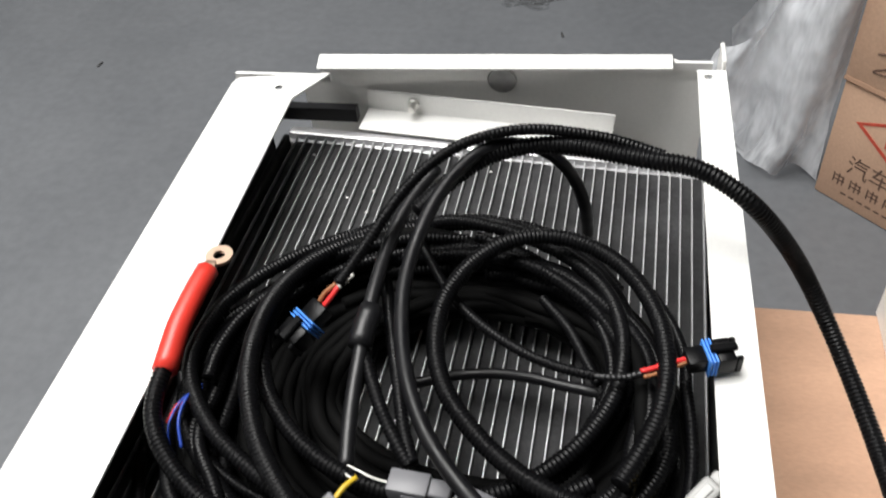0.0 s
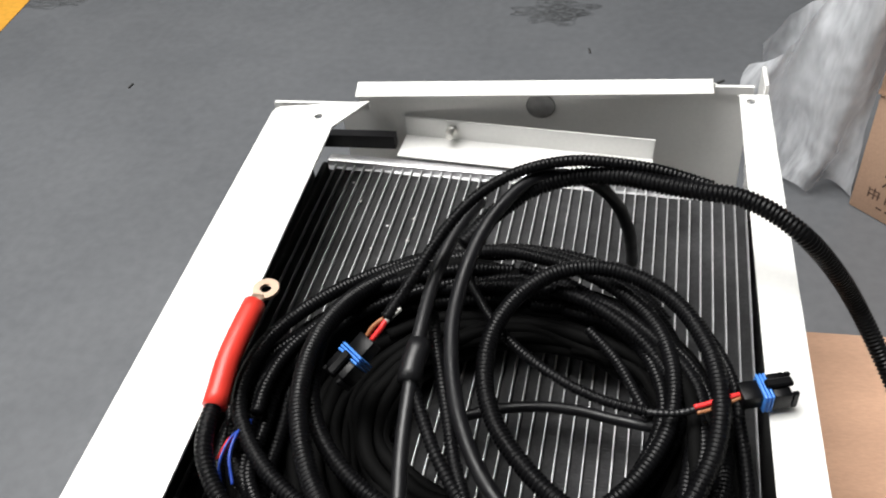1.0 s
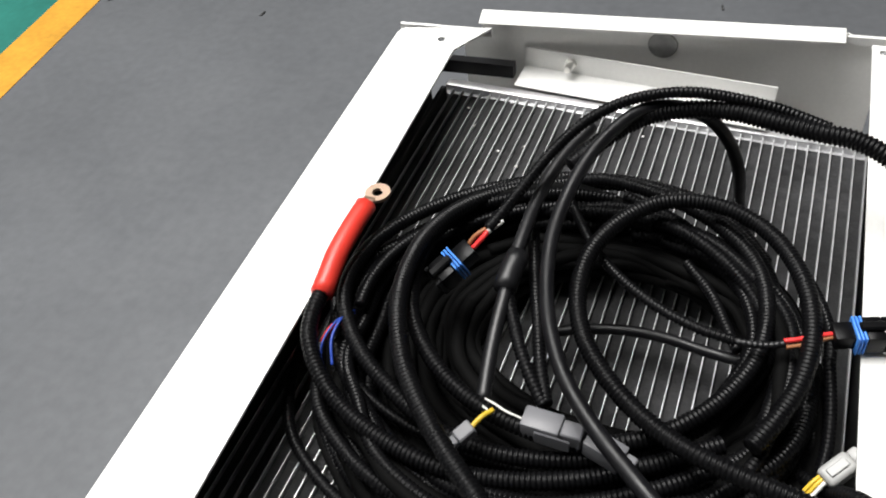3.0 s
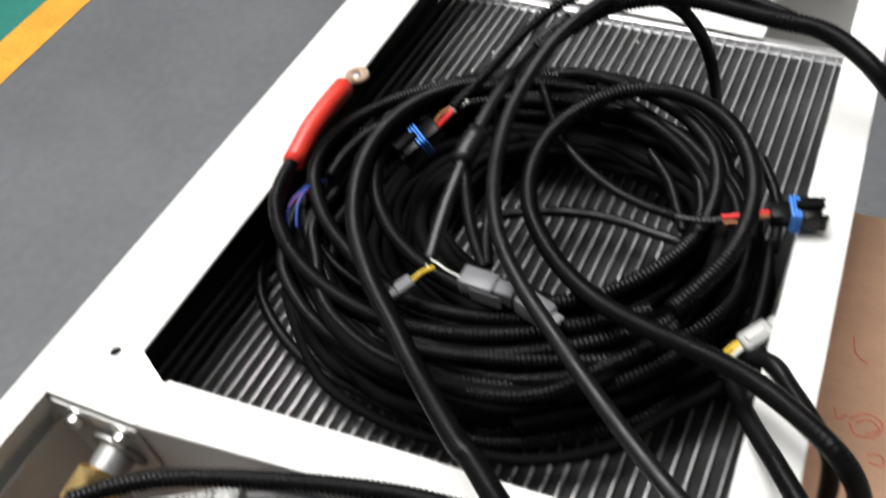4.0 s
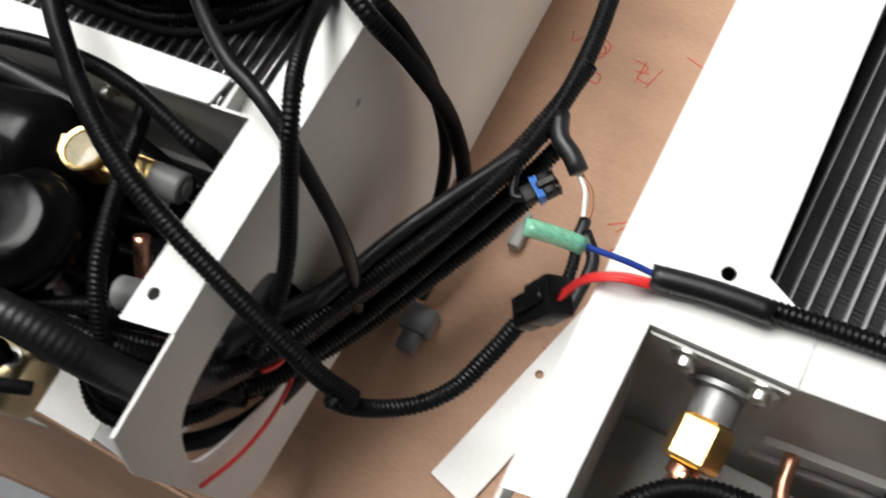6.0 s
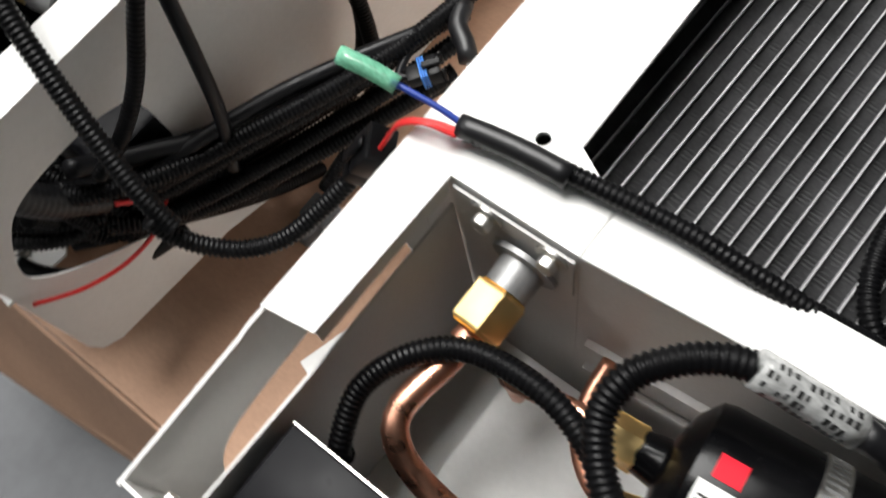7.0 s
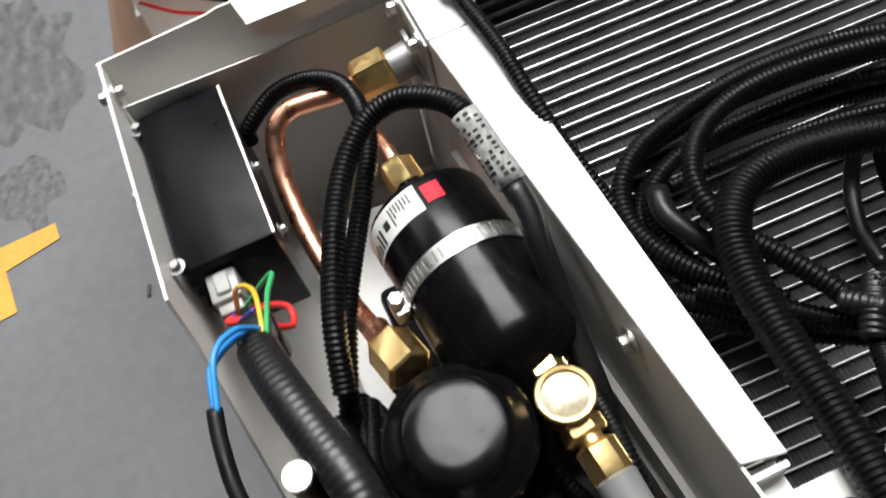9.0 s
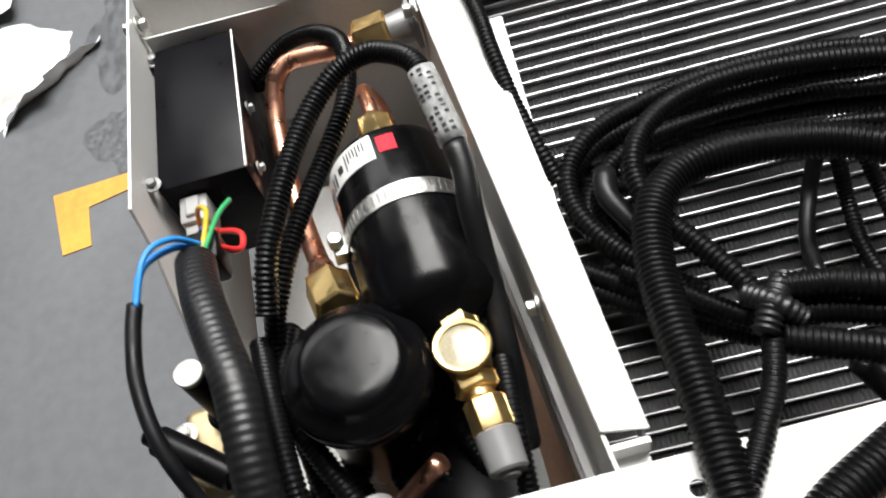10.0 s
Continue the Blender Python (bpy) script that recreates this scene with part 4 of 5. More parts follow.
part("emblem", em, INK_RED, carton)
part("emblem_bar", box((0.118, -0.001, 0.182), (0.1215, 0.0004, 0.232)), INK_RED, carton)
part("emblem_bar", box((0.129, -0.001, 0.176), (0.1325, 0.0004, 0.236)), INK_RED, carton)
part("tape_strip", box((-0.003, -0.0042, 0.288), (0.553, -0.0034, 0.298)), CARD, carton)
pen = hose([(0.05, -0.0035, 0.368), (0.075, -0.0035, 0.374), (0.095, -0.0035, 0.368), (0.075, -0.0035, 0.346), (0.05, -0.0035, 0.330), (0.065, -0.0035, 0.330), (0.11, -0.0035, 0.338)], 0.0016, False, sides=6)
part("pen_mark", pen, INK_BROWN, carton)
film_pts = lambda u, v: (0.80 - u * (0.20 + 0.03 * v) + 0.03 * math.sin(6 * v) * u, 0.885 + 0.10 * u + 0.035 * math.sin(9 * u + 4 * v), 0.012 + v * (0.56 - 0.30 * u) + 0.02 * (1 - v) * math.sin(14 * u) * u)
film = tagged(part("plastic_film", crumpled(40, 40, film_pts, 3, 0.008), FILM), "loose clear plastic film hanging beside the carton", "plastic film")
film2 = tagged(part("plastic_film", crumpled(34, 34, lambda u, v: (0.80 - u * (0.19 + 0.02 * v), 0.92 + 0.12 * u + 0.03 * math.sin(7 * u + 3 * v), 0.015 + v * (0.55 - 0.26 * u)), 8, 0.009), FILM), "loose clear plastic film hanging beside the carton", "plastic film")
scrap = tagged(part("film_scrap", crumpled(26, 26, lambda u, v: (-0.45 + 0.34 * u * (1 - 0.4 * v), -1.52 + 0.22 * v + 0.05 * math.sin(5 * u), 0.025 + 0.03 * math.sin(3 * u + 5 * v)), 5, 0.02), LABEL_WHITE), "crumpled white film scrap on the floor", "film scrap")
scrap2 = tagged(part("film_scrap", crumpled(20, 20, lambda u, v: (-0.85 + 0.3 * u, -1.66 + 0.16 * v + 0.05 * u, 0.02 + 0.02 * math.sin(3 * u + 5 * v)), 6, 0.018), LABEL_WHITE), "crumpled white film scrap on the floor", "film scrap")

# ---- loose strip beside the unit ----
strip = tagged(part("metal_strip", plate([(-0.011, -0.125), (0.03, -0.125), (0.03, 0.13), (-0.011, 0.13)], 0.002, Matrix.Translation((0.593, -0.582, CARD_Z + 0.0035)) @ pose(0, 0, 0, 0, 0, -17), holes=(circle(0, 0.0, 0.004, 12),)), WHITE),
               "flat white metal strip lying on the cardboard", "metal strip")


# ---- wiring looms ----
def lay(h, name, mat, r, ribbed, pts, label=""):
    """One run of conduit or cable of a loom, given by places on its way; it stays outside the unit's wall but for the wall's opening."""
    if h.name.startswith("wiring_bundle"):
        pts = [(max(x, 0.440 + r) if not (-0.765 < y < -0.645 and -0.212 < z < -0.06) and z < -0.05 and x > 0.42 else x, y, z) for x, y, z in pts]
    return part(name, hose([(x, y, z + RAIL_Z - h.location.z) for x, y, z in pts], r, ribbed, sides=10 if r < 0.007 else 12), mat, h, label)


def sealed_plug(h, a, b, k=1.25):
    """A black weatherproof plug with its blue ring seal, from its wires' end a towards b."""
    a, b = Vector(a), Vector(b)
    a.z += RAIL_Z - h.location.z
    b.z += RAIL_Z - h.location.z
    m = along(a, b) @ Matrix.Diagonal((k, k, 1, 1))
    n = (b - a).length
    body = part("plug", join(box((-0.0065, -0.005, 0.0), (0.0065, 0.005, n * 0.45), 0.0012, 2, m), box((-0.0085, -0.0065, n * 0.62), (0.0085, 0.0065, n), 0.0012, 2, m),
                             box((-0.003, 0.006, n * 0.5), (0.003, 0.0095, n * 1.08), 0.001, 1, m), box((-0.0085, -0.0065, n), (-0.0055, 0.0065, n * 1.14), 0.0008, 1, m),
                             box((0.0055, -0.0065, n), (0.0085, 0.0065, n * 1.14), 0.0008, 1, m)), PLASTIC_BLACK, h, "black plug with a blue ring seal")
    part("seal", join(*[box((-0.009, -0.0072, n * (0.40 + 0.075 * k)), (0.009, 0.0072, n * (0.455 + 0.075 * k)), 0.0018, 2, m) for k in range(3)]), BLUE_SEAL, body)
    return body


def wire(h, mat, pts, r=0.0014, name="wire"):
    return part(name, hose([(x, y, z + RAIL_Z - h.location.z) for x, y, z in pts], r, False, sides=8), mat, h)


def loom_a():
    h = root("wiring_loom", pose(0.207, -0.343, RAIL_Z - 0.066), "coiled black corrugated wiring loom heaped on the condenser coil", "wiring loom", "wiring looms")
    h.location.x = h.location.y = 0
    # the heap's lower turns
    rnd = random.Random(7)
    for k in range(26):
        a, b = 0.188 - 0.0030 * (k % 9) - 0.004 * rnd.random(), 0.172 - 0.0034 * (k % 8) - 0.004 * rnd.random()
        cx, cy = 0.207 + rnd.uniform(-0.006, 0.008), -0.340 + rnd.uniform(-0.012, 0.008)
        z0, ph = -0.058 + 0.0019 * k, rnd.uniform(0, 6.3)
        if k > 8:
            a, b = a - 0.012, b - 0.012
        turn = rnd.uniform(6.0, 6.6)
        pts = [(cx + a * math.cos(ph + turn * i / 22) * (1 + 0.02 * math.sin(3 * i + k)), cy + b * math.sin(ph + turn * i / 22) * (1 + 0.02 * math.cos(2 * i + k)), max(z0 + 0.006 * math.sin(i * 0.9 + k), -0.0585)) for i in range(23)]
        pts = [(min(max(x, 0.03 if z < 0.0 else 0.0), 0.396), y, z) for x, y, z in pts]
        # every fourth turn is matte black for the shade low in the heap
        lay(h, "conduit" if k % 4 else "taped_lead", PLASTIC_BLACK if k % 4 else HEAP_SHADE, rnd.choice((0.0042, 0.005, 0.0055, 0.006)), k % 4 != 0, pts)
    # packed turns that close the heap, leaving an opening over the coil
    for k in range(46):
        f = k / 45
        cx, cy, a, b = 0.243 - 0.036 * f, -0.315 - 0.025 * f, 0.104 + 0.080 * f, 0.080 + 0.086 * f
        ph, turn, z0 = rnd.uniform(0, 6.3), rnd.uniform(6.0, 6.6), rnd.uniform(-0.0595, -0.040)
        pts = [(cx + a * math.cos(ph + turn * i / 20) * (1 + 0.03 * math.sin(2.1 * i + k)), cy + b * math.sin(ph + turn * i / 20) * (1 + 0.03 * math.cos(1.7 * i + k)), max(z0 + 0.005 * math.sin(i * 0.8 + k), -0.0595)) for i in range(21)]
        # their black carries the shade deep inside the heap
        lay(h, "taped_lead", HEAP_SHADE, rnd.choice((0.0045, 0.0055, 0.006)), False, [(min(max(x, 0.028), 0.396), y, z) for x, y, z in pts])
    lay(h, "conduit", PLASTIC_BLACK, 0.0064, True, [(0.036, -0.362, 0.018), (0.036, -0.383, 0.015), (0.042, -0.406, 0.012), (0.059, -0.429, 0.007), (0.087, -0.45, 0.002), (0.123, -0.464, -0.003), (0.164, -0.47, -0.008), (0.207, -0.465, -0.011), (0.25, -0.451, -0.013), (0.29, -0.429, -0.014), (0.33, -0.403, -0.014)])
    lay(h, "conduit", PLASTIC_BLACK, 0.0066, True, [(0.346, -0.415, 0.008), (0.36, -0.389, 0.01), (0.371, -0.359, 0.012), (0.375, -0.322, 0.013), (0.369, -0.282, 0.013), (0.351, -0.244, 0.013), (0.323, -0.217, 0.012), (0.29, -0.207, 0.012), (0.257, -0.217, 0.013), (0.232, -0.244, 0.013), (0.218, -0.282, 0.014), (0.218, -0.322, 0.013), (0.23, -0.358, 0.012), (0.252, -0.388, 0.012), (0.278, -0.412, 0.013), (0.307, -0.431, 0.017), (0.339, -0.443, 0.02), (0.371, -0.452, 0.023), (0.402, -0.465, 0.028), (0.43, -0.484, 0.033), (0.454, -0.496, 0.023), (0.471, -0.49, -0.024), (0.481, -0.479, -0.105), (0.486, -0.487, -0.181), (0.483, -0.52, -0.231), (0.475, -0.571, -0.267)])
    lay(h, "cable", RUBBER, 0.0053, False, [(0.317, -0.137, -0.05), (0.313, -0.149, -0.006), (0.303, -0.156, 0.03), (0.285, -0.159, 0.055), (0.261, -0.165, 0.068), (0.237, -0.178, 0.072), (0.219, -0.2, 0.068), (0.205, -0.23, 0.061), (0.197, -0.265, 0.052), (0.195, -0.302, 0.045), (0.201, -0.341, 0.04), (0.213, -0.379, 0.038), (0.231, -0.413, 0.036), (0.256, -0.443, 0.035), (0.288, -0.473, 0.035), (0.328, -0.509, 0.036), (0.368, -0.542, 0.037), (0.396, -0.561, 0.036), (0.416, -0.569, 0.033), (0.438, -0.58, 0.024), (0.459, -0.594, -0.001), (0.471, -0.604, -0.045), (0.473, -0.612, -0.097), (0.47, -0.625, -0.153)])
    lay(h, "conduit", PLASTIC_BLACK, 0.0048, True, [(0.37, -0.172, 0.068), (0.332, -0.164, 0.075), (0.298, -0.163, 0.08), (0.269, -0.167, 0.084), (0.241, -0.174, 0.083), (0.216, -0.186, 0.079), (0.194, -0.202, 0.07), (0.177, -0.223, 0.059), (0.164, -0.246, 0.048), (0.153, -0.27, 0.039), (0.143, -0.291, 0.032)])
    lay(h, "conduit", PLASTIC_BLACK, 0.0074, True, [(0.191, -0.229, 0.05), (0.212, -0.201, 0.058), (0.237, -0.179, 0.065), (0.268, -0.167, 0.068), (0.302, -0.167, 0.07), (0.336, -0.175, 0.07), (0.364, -0.181, 0.07), (0.387, -0.184, 0.069), (0.409, -0.192, 0.064), (0.434, -0.201, 0.049), (0.461, -0.197, 0.014), (0.489, -0.192, -0.033), (0.516, -0.222, -0.074), (0.537, -0.29, -0.097), (0.548, -0.364, -0.105), (0.549, -0.424, -0.107), (0.542, -0.473, -0.107), (0.528, -0.519, -0.108), (0.507, -0.564, -0.112), (0.481, -0.608, -0.12), (0.455, -0.649, -0.131), (0.428, -0.686, -0.145), (0.4, -0.72, -0.16)])
    lay(h, "taped_lead", TAPE, 0.0053, False, [(0.194, -0.166, 0.04), (0.183, -0.19, 0.037), (0.175, -0.218, 0.034), (0.17, -0.252, 0.03), (0.169, -0.288, 0.028), (0.169, -0.319, 0.024), (0.17, -0.347, 0.019), (0.171, -0.372, 0.013), (0.173, -0.396, 0.006), (0.176, -0.419, 0.0)])
    lay(h, "conduit", PLASTIC_BLACK, 0.0048, True, [(0.171, -0.338, 0.018), (0.181, -0.359, 0.014), (0.192, -0.38, 0.01), (0.204, -0.398, 0.006), (0.216, -0.413, 0.002)])
    lay(h, "conduit", PLASTIC_BLACK, 0.0048, True, [(0.17, -0.264, 0.01), (0.184, -0.312, 0.008), (0.197, -0.353, 0.006), (0.207, -0.386, 0.004), (0.218, -0.412, 0.002)])
    lay(h, "conduit", PLASTIC_BLACK, 0.0061, True, [(0.163, -0.165, -0.02), (0.136, -0.191, -0.012), (0.112, -0.222, -0.004), (0.096, -0.259, 0.002), (0.091, -0.299, 0.007), (0.096, -0.336, 0.009), (0.108, -0.368, 0.009), (0.127, -0.393, 0.008), (0.15, -0.412, 0.005), (0.179, -0.426, 0.002), (0.209, -0.432, -0.001), (0.239, -0.433, -0.003), (0.268, -0.425, -0.004), (0.297, -0.407, -0.005), (0.324, -0.377, -0.005), (0.343, -0.337, -0.006), (0.347, -0.292, -0.007), (0.337, -0.249, -0.008), (0.312, -0.214, -0.01), (0.277, -0.188, -0.012), (0.24, -0.172, -0.015), (0.205, -0.163, -0.018), (0.167, -0.164, -0.026)])
    lay(h, "conduit", PLASTIC_BLACK, 0.0069, True, [(0.345, -0.205, -0.048), (0.31, -0.165, -0.042), (0.26, -0.147, -0.036), (0.205, -0.154, -0.03), (0.163, -0.178, -0.019), (0.127, -0.209, -0.007), (0.103, -0.246, 0.004), (0.092, -0.288, 0.014), (0.092, -0.329, 0.021), (0.099, -0.367, 0.025), (0.113, -0.402, 0.028), (0.13, -0.431, 0.03), (0.152, -0.458, 0.033), (0.175, -0.482, 0.036), (0.198, -0.503, 0.039), (0.223, -0.527, 0.043), (0.252, -0.552, 0.046), (0.271, -0.568, 0.049), (0.282, -0.575, 0.052), (0.304, -0.593, 0.054), (0.342, -0.622, 0.053), (0.383, -0.647, 0.048), (0.42, -0.663, 0.034), (0.454, -0.675, 0.01), (0.485, -0.685, -0.016), (0.511, -0.692, -0.039), (0.531, -0.694, -0.059)])
    lay(h, "conduit", PLASTIC_BLACK, 0.0061, True, [(0.179, -0.15, -0.03), (0.139, -0.175, -0.022), (0.101, -0.207, -0.014), (0.069, -0.245, -0.007), (0.048, -0.286, -0.001), (0.042, -0.324, 0.003), (0.047, -0.357, 0.005), (0.063, -0.384, 0.004), (0.085, -0.407, 0.002), (0.112, -0.425, -0.002), (0.141, -0.44, -0.006), (0.175, -0.448, -0.01), (0.212, -0.446, -0.013), (0.253, -0.434, -0.015), (0.294, -0.411, -0.017), (0.328, -0.373, -0.018), (0.35, -0.324, -0.02), (0.353, -0.27, -0.022), (0.336, -0.221, -0.024), (0.301, -0.183, -0.026), (0.254, -0.156, -0.028), (0.218, -0.148, -0.030), (0.182, -0.149, -0.036)])
    lay(h, "conduit", PLASTIC_BLACK, 0.0046, True, [(0.06, -0.36, -0.0), (0.058, -0.329, -0.002), (0.064, -0.297, -0.004), (0.079, -0.265, -0.008), (0.1, -0.236, -0.012)])
    lay(h, "conduit", PLASTIC_BLACK, 0.0048, True, [(0.005, -0.37, -0.05), (0.011, -0.409, -0.053), (0.027, -0.443, -0.056), (0.057, -0.47, -0.057), (0.097, -0.491, -0.058), (0.144, -0.501, -0.058), (0.192, -0.502, -0.057), (0.242, -0.494, -0.056), (0.291, -0.478, -0.054), (0.334, -0.455, -0.052), (0.368, -0.424, -0.05), (0.396, -0.389, -0.048)])
    lay(h, "conduit", PLASTIC_BLACK, 0.0048, True, [(0.061, -0.412, -0.03), (0.075, -0.44, -0.044), (0.097, -0.464, -0.054), (0.125, -0.484, -0.056), (0.158, -0.498, -0.053), (0.193, -0.509, -0.046)])
    lay(h, "conduit", PLASTIC_BLACK, 0.004, True, [(0.160, -0.160, -0.035), (0.178, -0.193, -0.01), (0.198, -0.228, -0.007), (0.219, -0.262, -0.004), (0.245, -0.291, -0.0), (0.275, -0.314, 0.003), (0.302, -0.328, 0.006), (0.328, -0.335, 0.008)])
    lay(h, "wire_twist", TAPE, 0.0026, True, [(0.326, -0.335, 0.008), (0.336, -0.336, 0.009), (0.347, -0.335, 0.009), (0.357, -0.332, 0.01), (0.366, -0.328, 0.01)])
    lay(h, "conduit", PLASTIC_BLACK, 0.0046, True, [(0.306, -0.222, -0.02), (0.325, -0.258, -0.018), (0.337, -0.289, -0.016), (0.34, -0.317, -0.016), (0.333, -0.344, -0.017), (0.319, -0.375, -0.02)])
    lay(h, "conduit", PLASTIC_BLACK, 0.0042, True, [(0.285, -0.234, -0.03), (0.307, -0.264, -0.028), (0.322, -0.296, -0.026), (0.331, -0.317, -0.024)])
    lay(h, "cable", RUBBER, 0.0044, False, [(0.183, -0.318, -0.05), (0.216, -0.304, -0.05), (0.248, -0.297, -0.05), (0.279, -0.297, -0.05), (0.309, -0.303, -0.049), (0.338, -0.309, -0.046), (0.365, -0.315, -0.04)])
    lay(h, "conduit", PLASTIC_BLACK, 0.0044, True, [(0.393, -0.315, -0.03), (0.392, -0.285, -0.028), (0.384, -0.254, -0.028), (0.369, -0.222, -0.028)])
    lay(h, "conduit", PLASTIC_BLACK, 0.0044, True, [(0.391, -0.313, -0.02), (0.394, -0.346, -0.024), (0.394, -0.377, -0.028), (0.39, -0.402, -0.033), (0.384, -0.424, -0.04)])
    lay(h, "conduit", PLASTIC_BLACK, 0.0044, True, [(0.071, -0.282, -0.02), (0.095, -0.257, -0.016), (0.121, -0.236, -0.013), (0.15, -0.219, -0.013), (0.184, -0.203, -0.015), (0.223, -0.187, -0.02), (0.264, -0.182, -0.032), (0.302, -0.193, -0.05)])
    lay(h, "conduit", PLASTIC_BLACK, 0.004, True, [(0.028, -0.344, -0.02), (0.042, -0.373, -0.02), (0.062, -0.4, -0.021), (0.091, -0.422, -0.024), (0.129, -0.436, -0.027), (0.17, -0.442, -0.031), (0.211, -0.443, -0.034)])
    lay(h, "conduit", PLASTIC_BLACK, 0.0059, True, [(0.372, -0.388, -0.05), (0.392, -0.408, -0.03), (0.41, -0.432, 0.002), (0.424, -0.452, 0.0085), (0.441, -0.471, 0.006), (0.453, -0.471, -0.021), (0.46, -0.464, -0.089), (0.464, -0.471, -0.165), (0.466, -0.504, -0.212), (0.466, -0.555, -0.221), (0.466, -0.61, -0.209)])
    lay(h, "conduit", PLASTIC_BLACK, 0.0056, True, [(0.383, -0.401, -0.045), (0.393, -0.441, -0.02), (0.407, -0.478, 0.005), (0.426, -0.518, 0.032), (0.446, -0.558, 0.052), (0.459, -0.59, 0.045), (0.462, -0.616, 0.01), (0.461, -0.641, -0.03), (0.457, -0.668, -0.059), (0.45, -0.695, -0.078)])
    lay(h, "conduit", PLASTIC_BLACK, 0.0059, True, [(0.055, -0.662, 0.012), (0.078, -0.646, 0.015), (0.11, -0.63, 0.018), (0.154, -0.615, 0.019), (0.204, -0.601, 0.02), (0.253, -0.591, 0.02), (0.298, -0.589, 0.02), (0.336, -0.593, 0.018), (0.366, -0.601, 0.014), (0.384, -0.606, 0.007), (0.394, -0.606, -0.005), (0.403, -0.608, -0.02)])
    lay(h, "conduit", PLASTIC_BLACK, 0.0059, True, [(0.31, -0.58, -0.03), (0.331, -0.607, -0.014), (0.346, -0.637, -0.005), (0.358, -0.669, -0.003), (0.368, -0.7, -0.01), (0.379, -0.728, -0.03), (0.389, -0.755, -0.06)])
    # power lead with red sleeve and copper lug
    lay(h, "red_sleeve", RED, 0.0088, False, [(0.037, -0.281, 0.026), (0.036, -0.305, 0.026), (0.035, -0.332, 0.024), (0.036, -0.352, 0.021), (0.037, -0.37, 0.018)], "red heat-shrink sleeve")
    z = RAIL_Z + 0.027 - h.location.z
    lug = part("cable_lug", join(plate(circle(0.0415, -0.266, 0.0105, 24), 0.0028, pose(0, 0, z + 0.0014), holes=(circle(0.0415, -0.266, 0.0046, 16),)),
                                 box((0.033, -0.286, z - 0.0025), (0.043, -0.273, z + 0.0025), 0.0012, 2)), TINNED, h, "pale copper ring lug")
    # plugs
    sealed_plug(h, (0.133, -0.302, 0.020), (0.113, -0.326, 0.007))
    wire(h, RED_WIRE, [(0.143, -0.291, 0.03), (0.14, -0.296, 0.027), (0.133, -0.303, 0.020)], 0.0022, "red_wire")
    wire(h, BROWN_WIRE, [(0.141, -0.290, 0.031), (0.134, -0.295, 0.027), (0.129, -0.30, 0.021)], 0.0018, "brown_wire")
    wire(h, WHITE_WIRE, [(0.152, -0.282, 0.034), (0.147, -0.288, 0.032), (0.143, -0.292, 0.03)], 0.0022, "stripped_wire")
    sealed_plug(h, (0.387, -0.319, 0.012), (0.417, -0.3105, 0.012), 1.15)
    wire(h, RED_WIRE, [(0.358, -0.331, 0.012), (0.366, -0.328, 0.0125), (0.376, -0.323, 0.013), (0.388, -0.318, 0.013)], 0.0018, "red_wire")
    wire(h, BROWN_WIRE, [(0.360, -0.334, 0.010), (0.367, -0.331, 0.010), (0.377, -0.326, 0.011), (0.388, -0.320, 0.012)], 0.0014, "brown_wire")
    g = along((0.207, -0.429, 0.004 + RAIL_Z - h.location.z), (0.245, -0.432, 0.004 + RAIL_Z - h.location.z))
    gp = part("grey_plug", join(box((-0.008, -0.008, 0), (0.008, 0.008, 0.026), 0.0015, 2, g), box((-0.010, -0.006, 0.010), (-0.0085, 0.006, 0.034), 0.001, 1, g), box((-0.006, -0.0065, 0.026), (0.006, 0.0065, 0.040), 0.001, 1, g)), GREY_PLASTIC, h, "pair of grey nylon plugs")
    g2 = along((0.249, -0.430, 0.000 + RAIL_Z - h.location.z), (0.272, -0.438, -0.002 + RAIL_Z - h.location.z))
    part("mating_plug", join(box((-0.0075, -0.0075, 0), (0.0075, 0.0075, 0.026), 0.0015, 2, g2), box((-0.005, -0.005, 0.026), (0.005, 0.005, 0.034), 0.001, 1, g2)), GREY_PLASTIC, gp)
    wire(h, WHITE_WIRE, [(0.176, -0.418, 0.003), (0.186, -0.424, 0.008), (0.196, -0.428, 0.008), (0.208, -0.429, 0.005)], 0.0008, "pale_wire")
    wire(h, WHITE_WIRE, [(0.172, -0.417, 0.001), (0.178, -0.426, 0.006), (0.186, -0.433, 0.012)], 0.0008, "pale_wire")
    wire(h, YELLOW_WIRE, [(0.188, -0.432, 0.013), (0.183, -0.440, 0.015), (0.178, -0.449, 0.013)], 0.0019, "yellow_wire")
    d = along((0.179, -0.447, 0.013 + RAIL_Z - h.location.z), (0.168, -0.461, 0.008 + RAIL_Z - h.location.z))
    part("diode_block", join(box((-0.005, -0.004, 0), (0.005, 0.004, 0.013), 0.001, 1, d), box((-0.0035, -0.003, 0.013), (0.0035, 0.003, 0.018), 0.0008, 1, d)), GREY_PLASTIC, h, "small dark grey terminal block")
    w = along((0.391, -0.412, -0.016 + RAIL_Z - h.location.z), (0.409, -0.393, -0.008 + RAIL_Z - h.location.z))
    part("white_plug", join(box((-0.007, -0.006, 0), (0.007, 0.006, 0.022), 0.003, 3, w), box((-0.0055, -0.0045, 0.0215), (0.0055, 0.0045, 0.029), 0.002, 2, w), box((-0.003, 0.006, 0.004), (0.003, 0.0074, 0.018), 0.0006, 1, w)), WHITE_PLASTIC, h, "milky white plug")
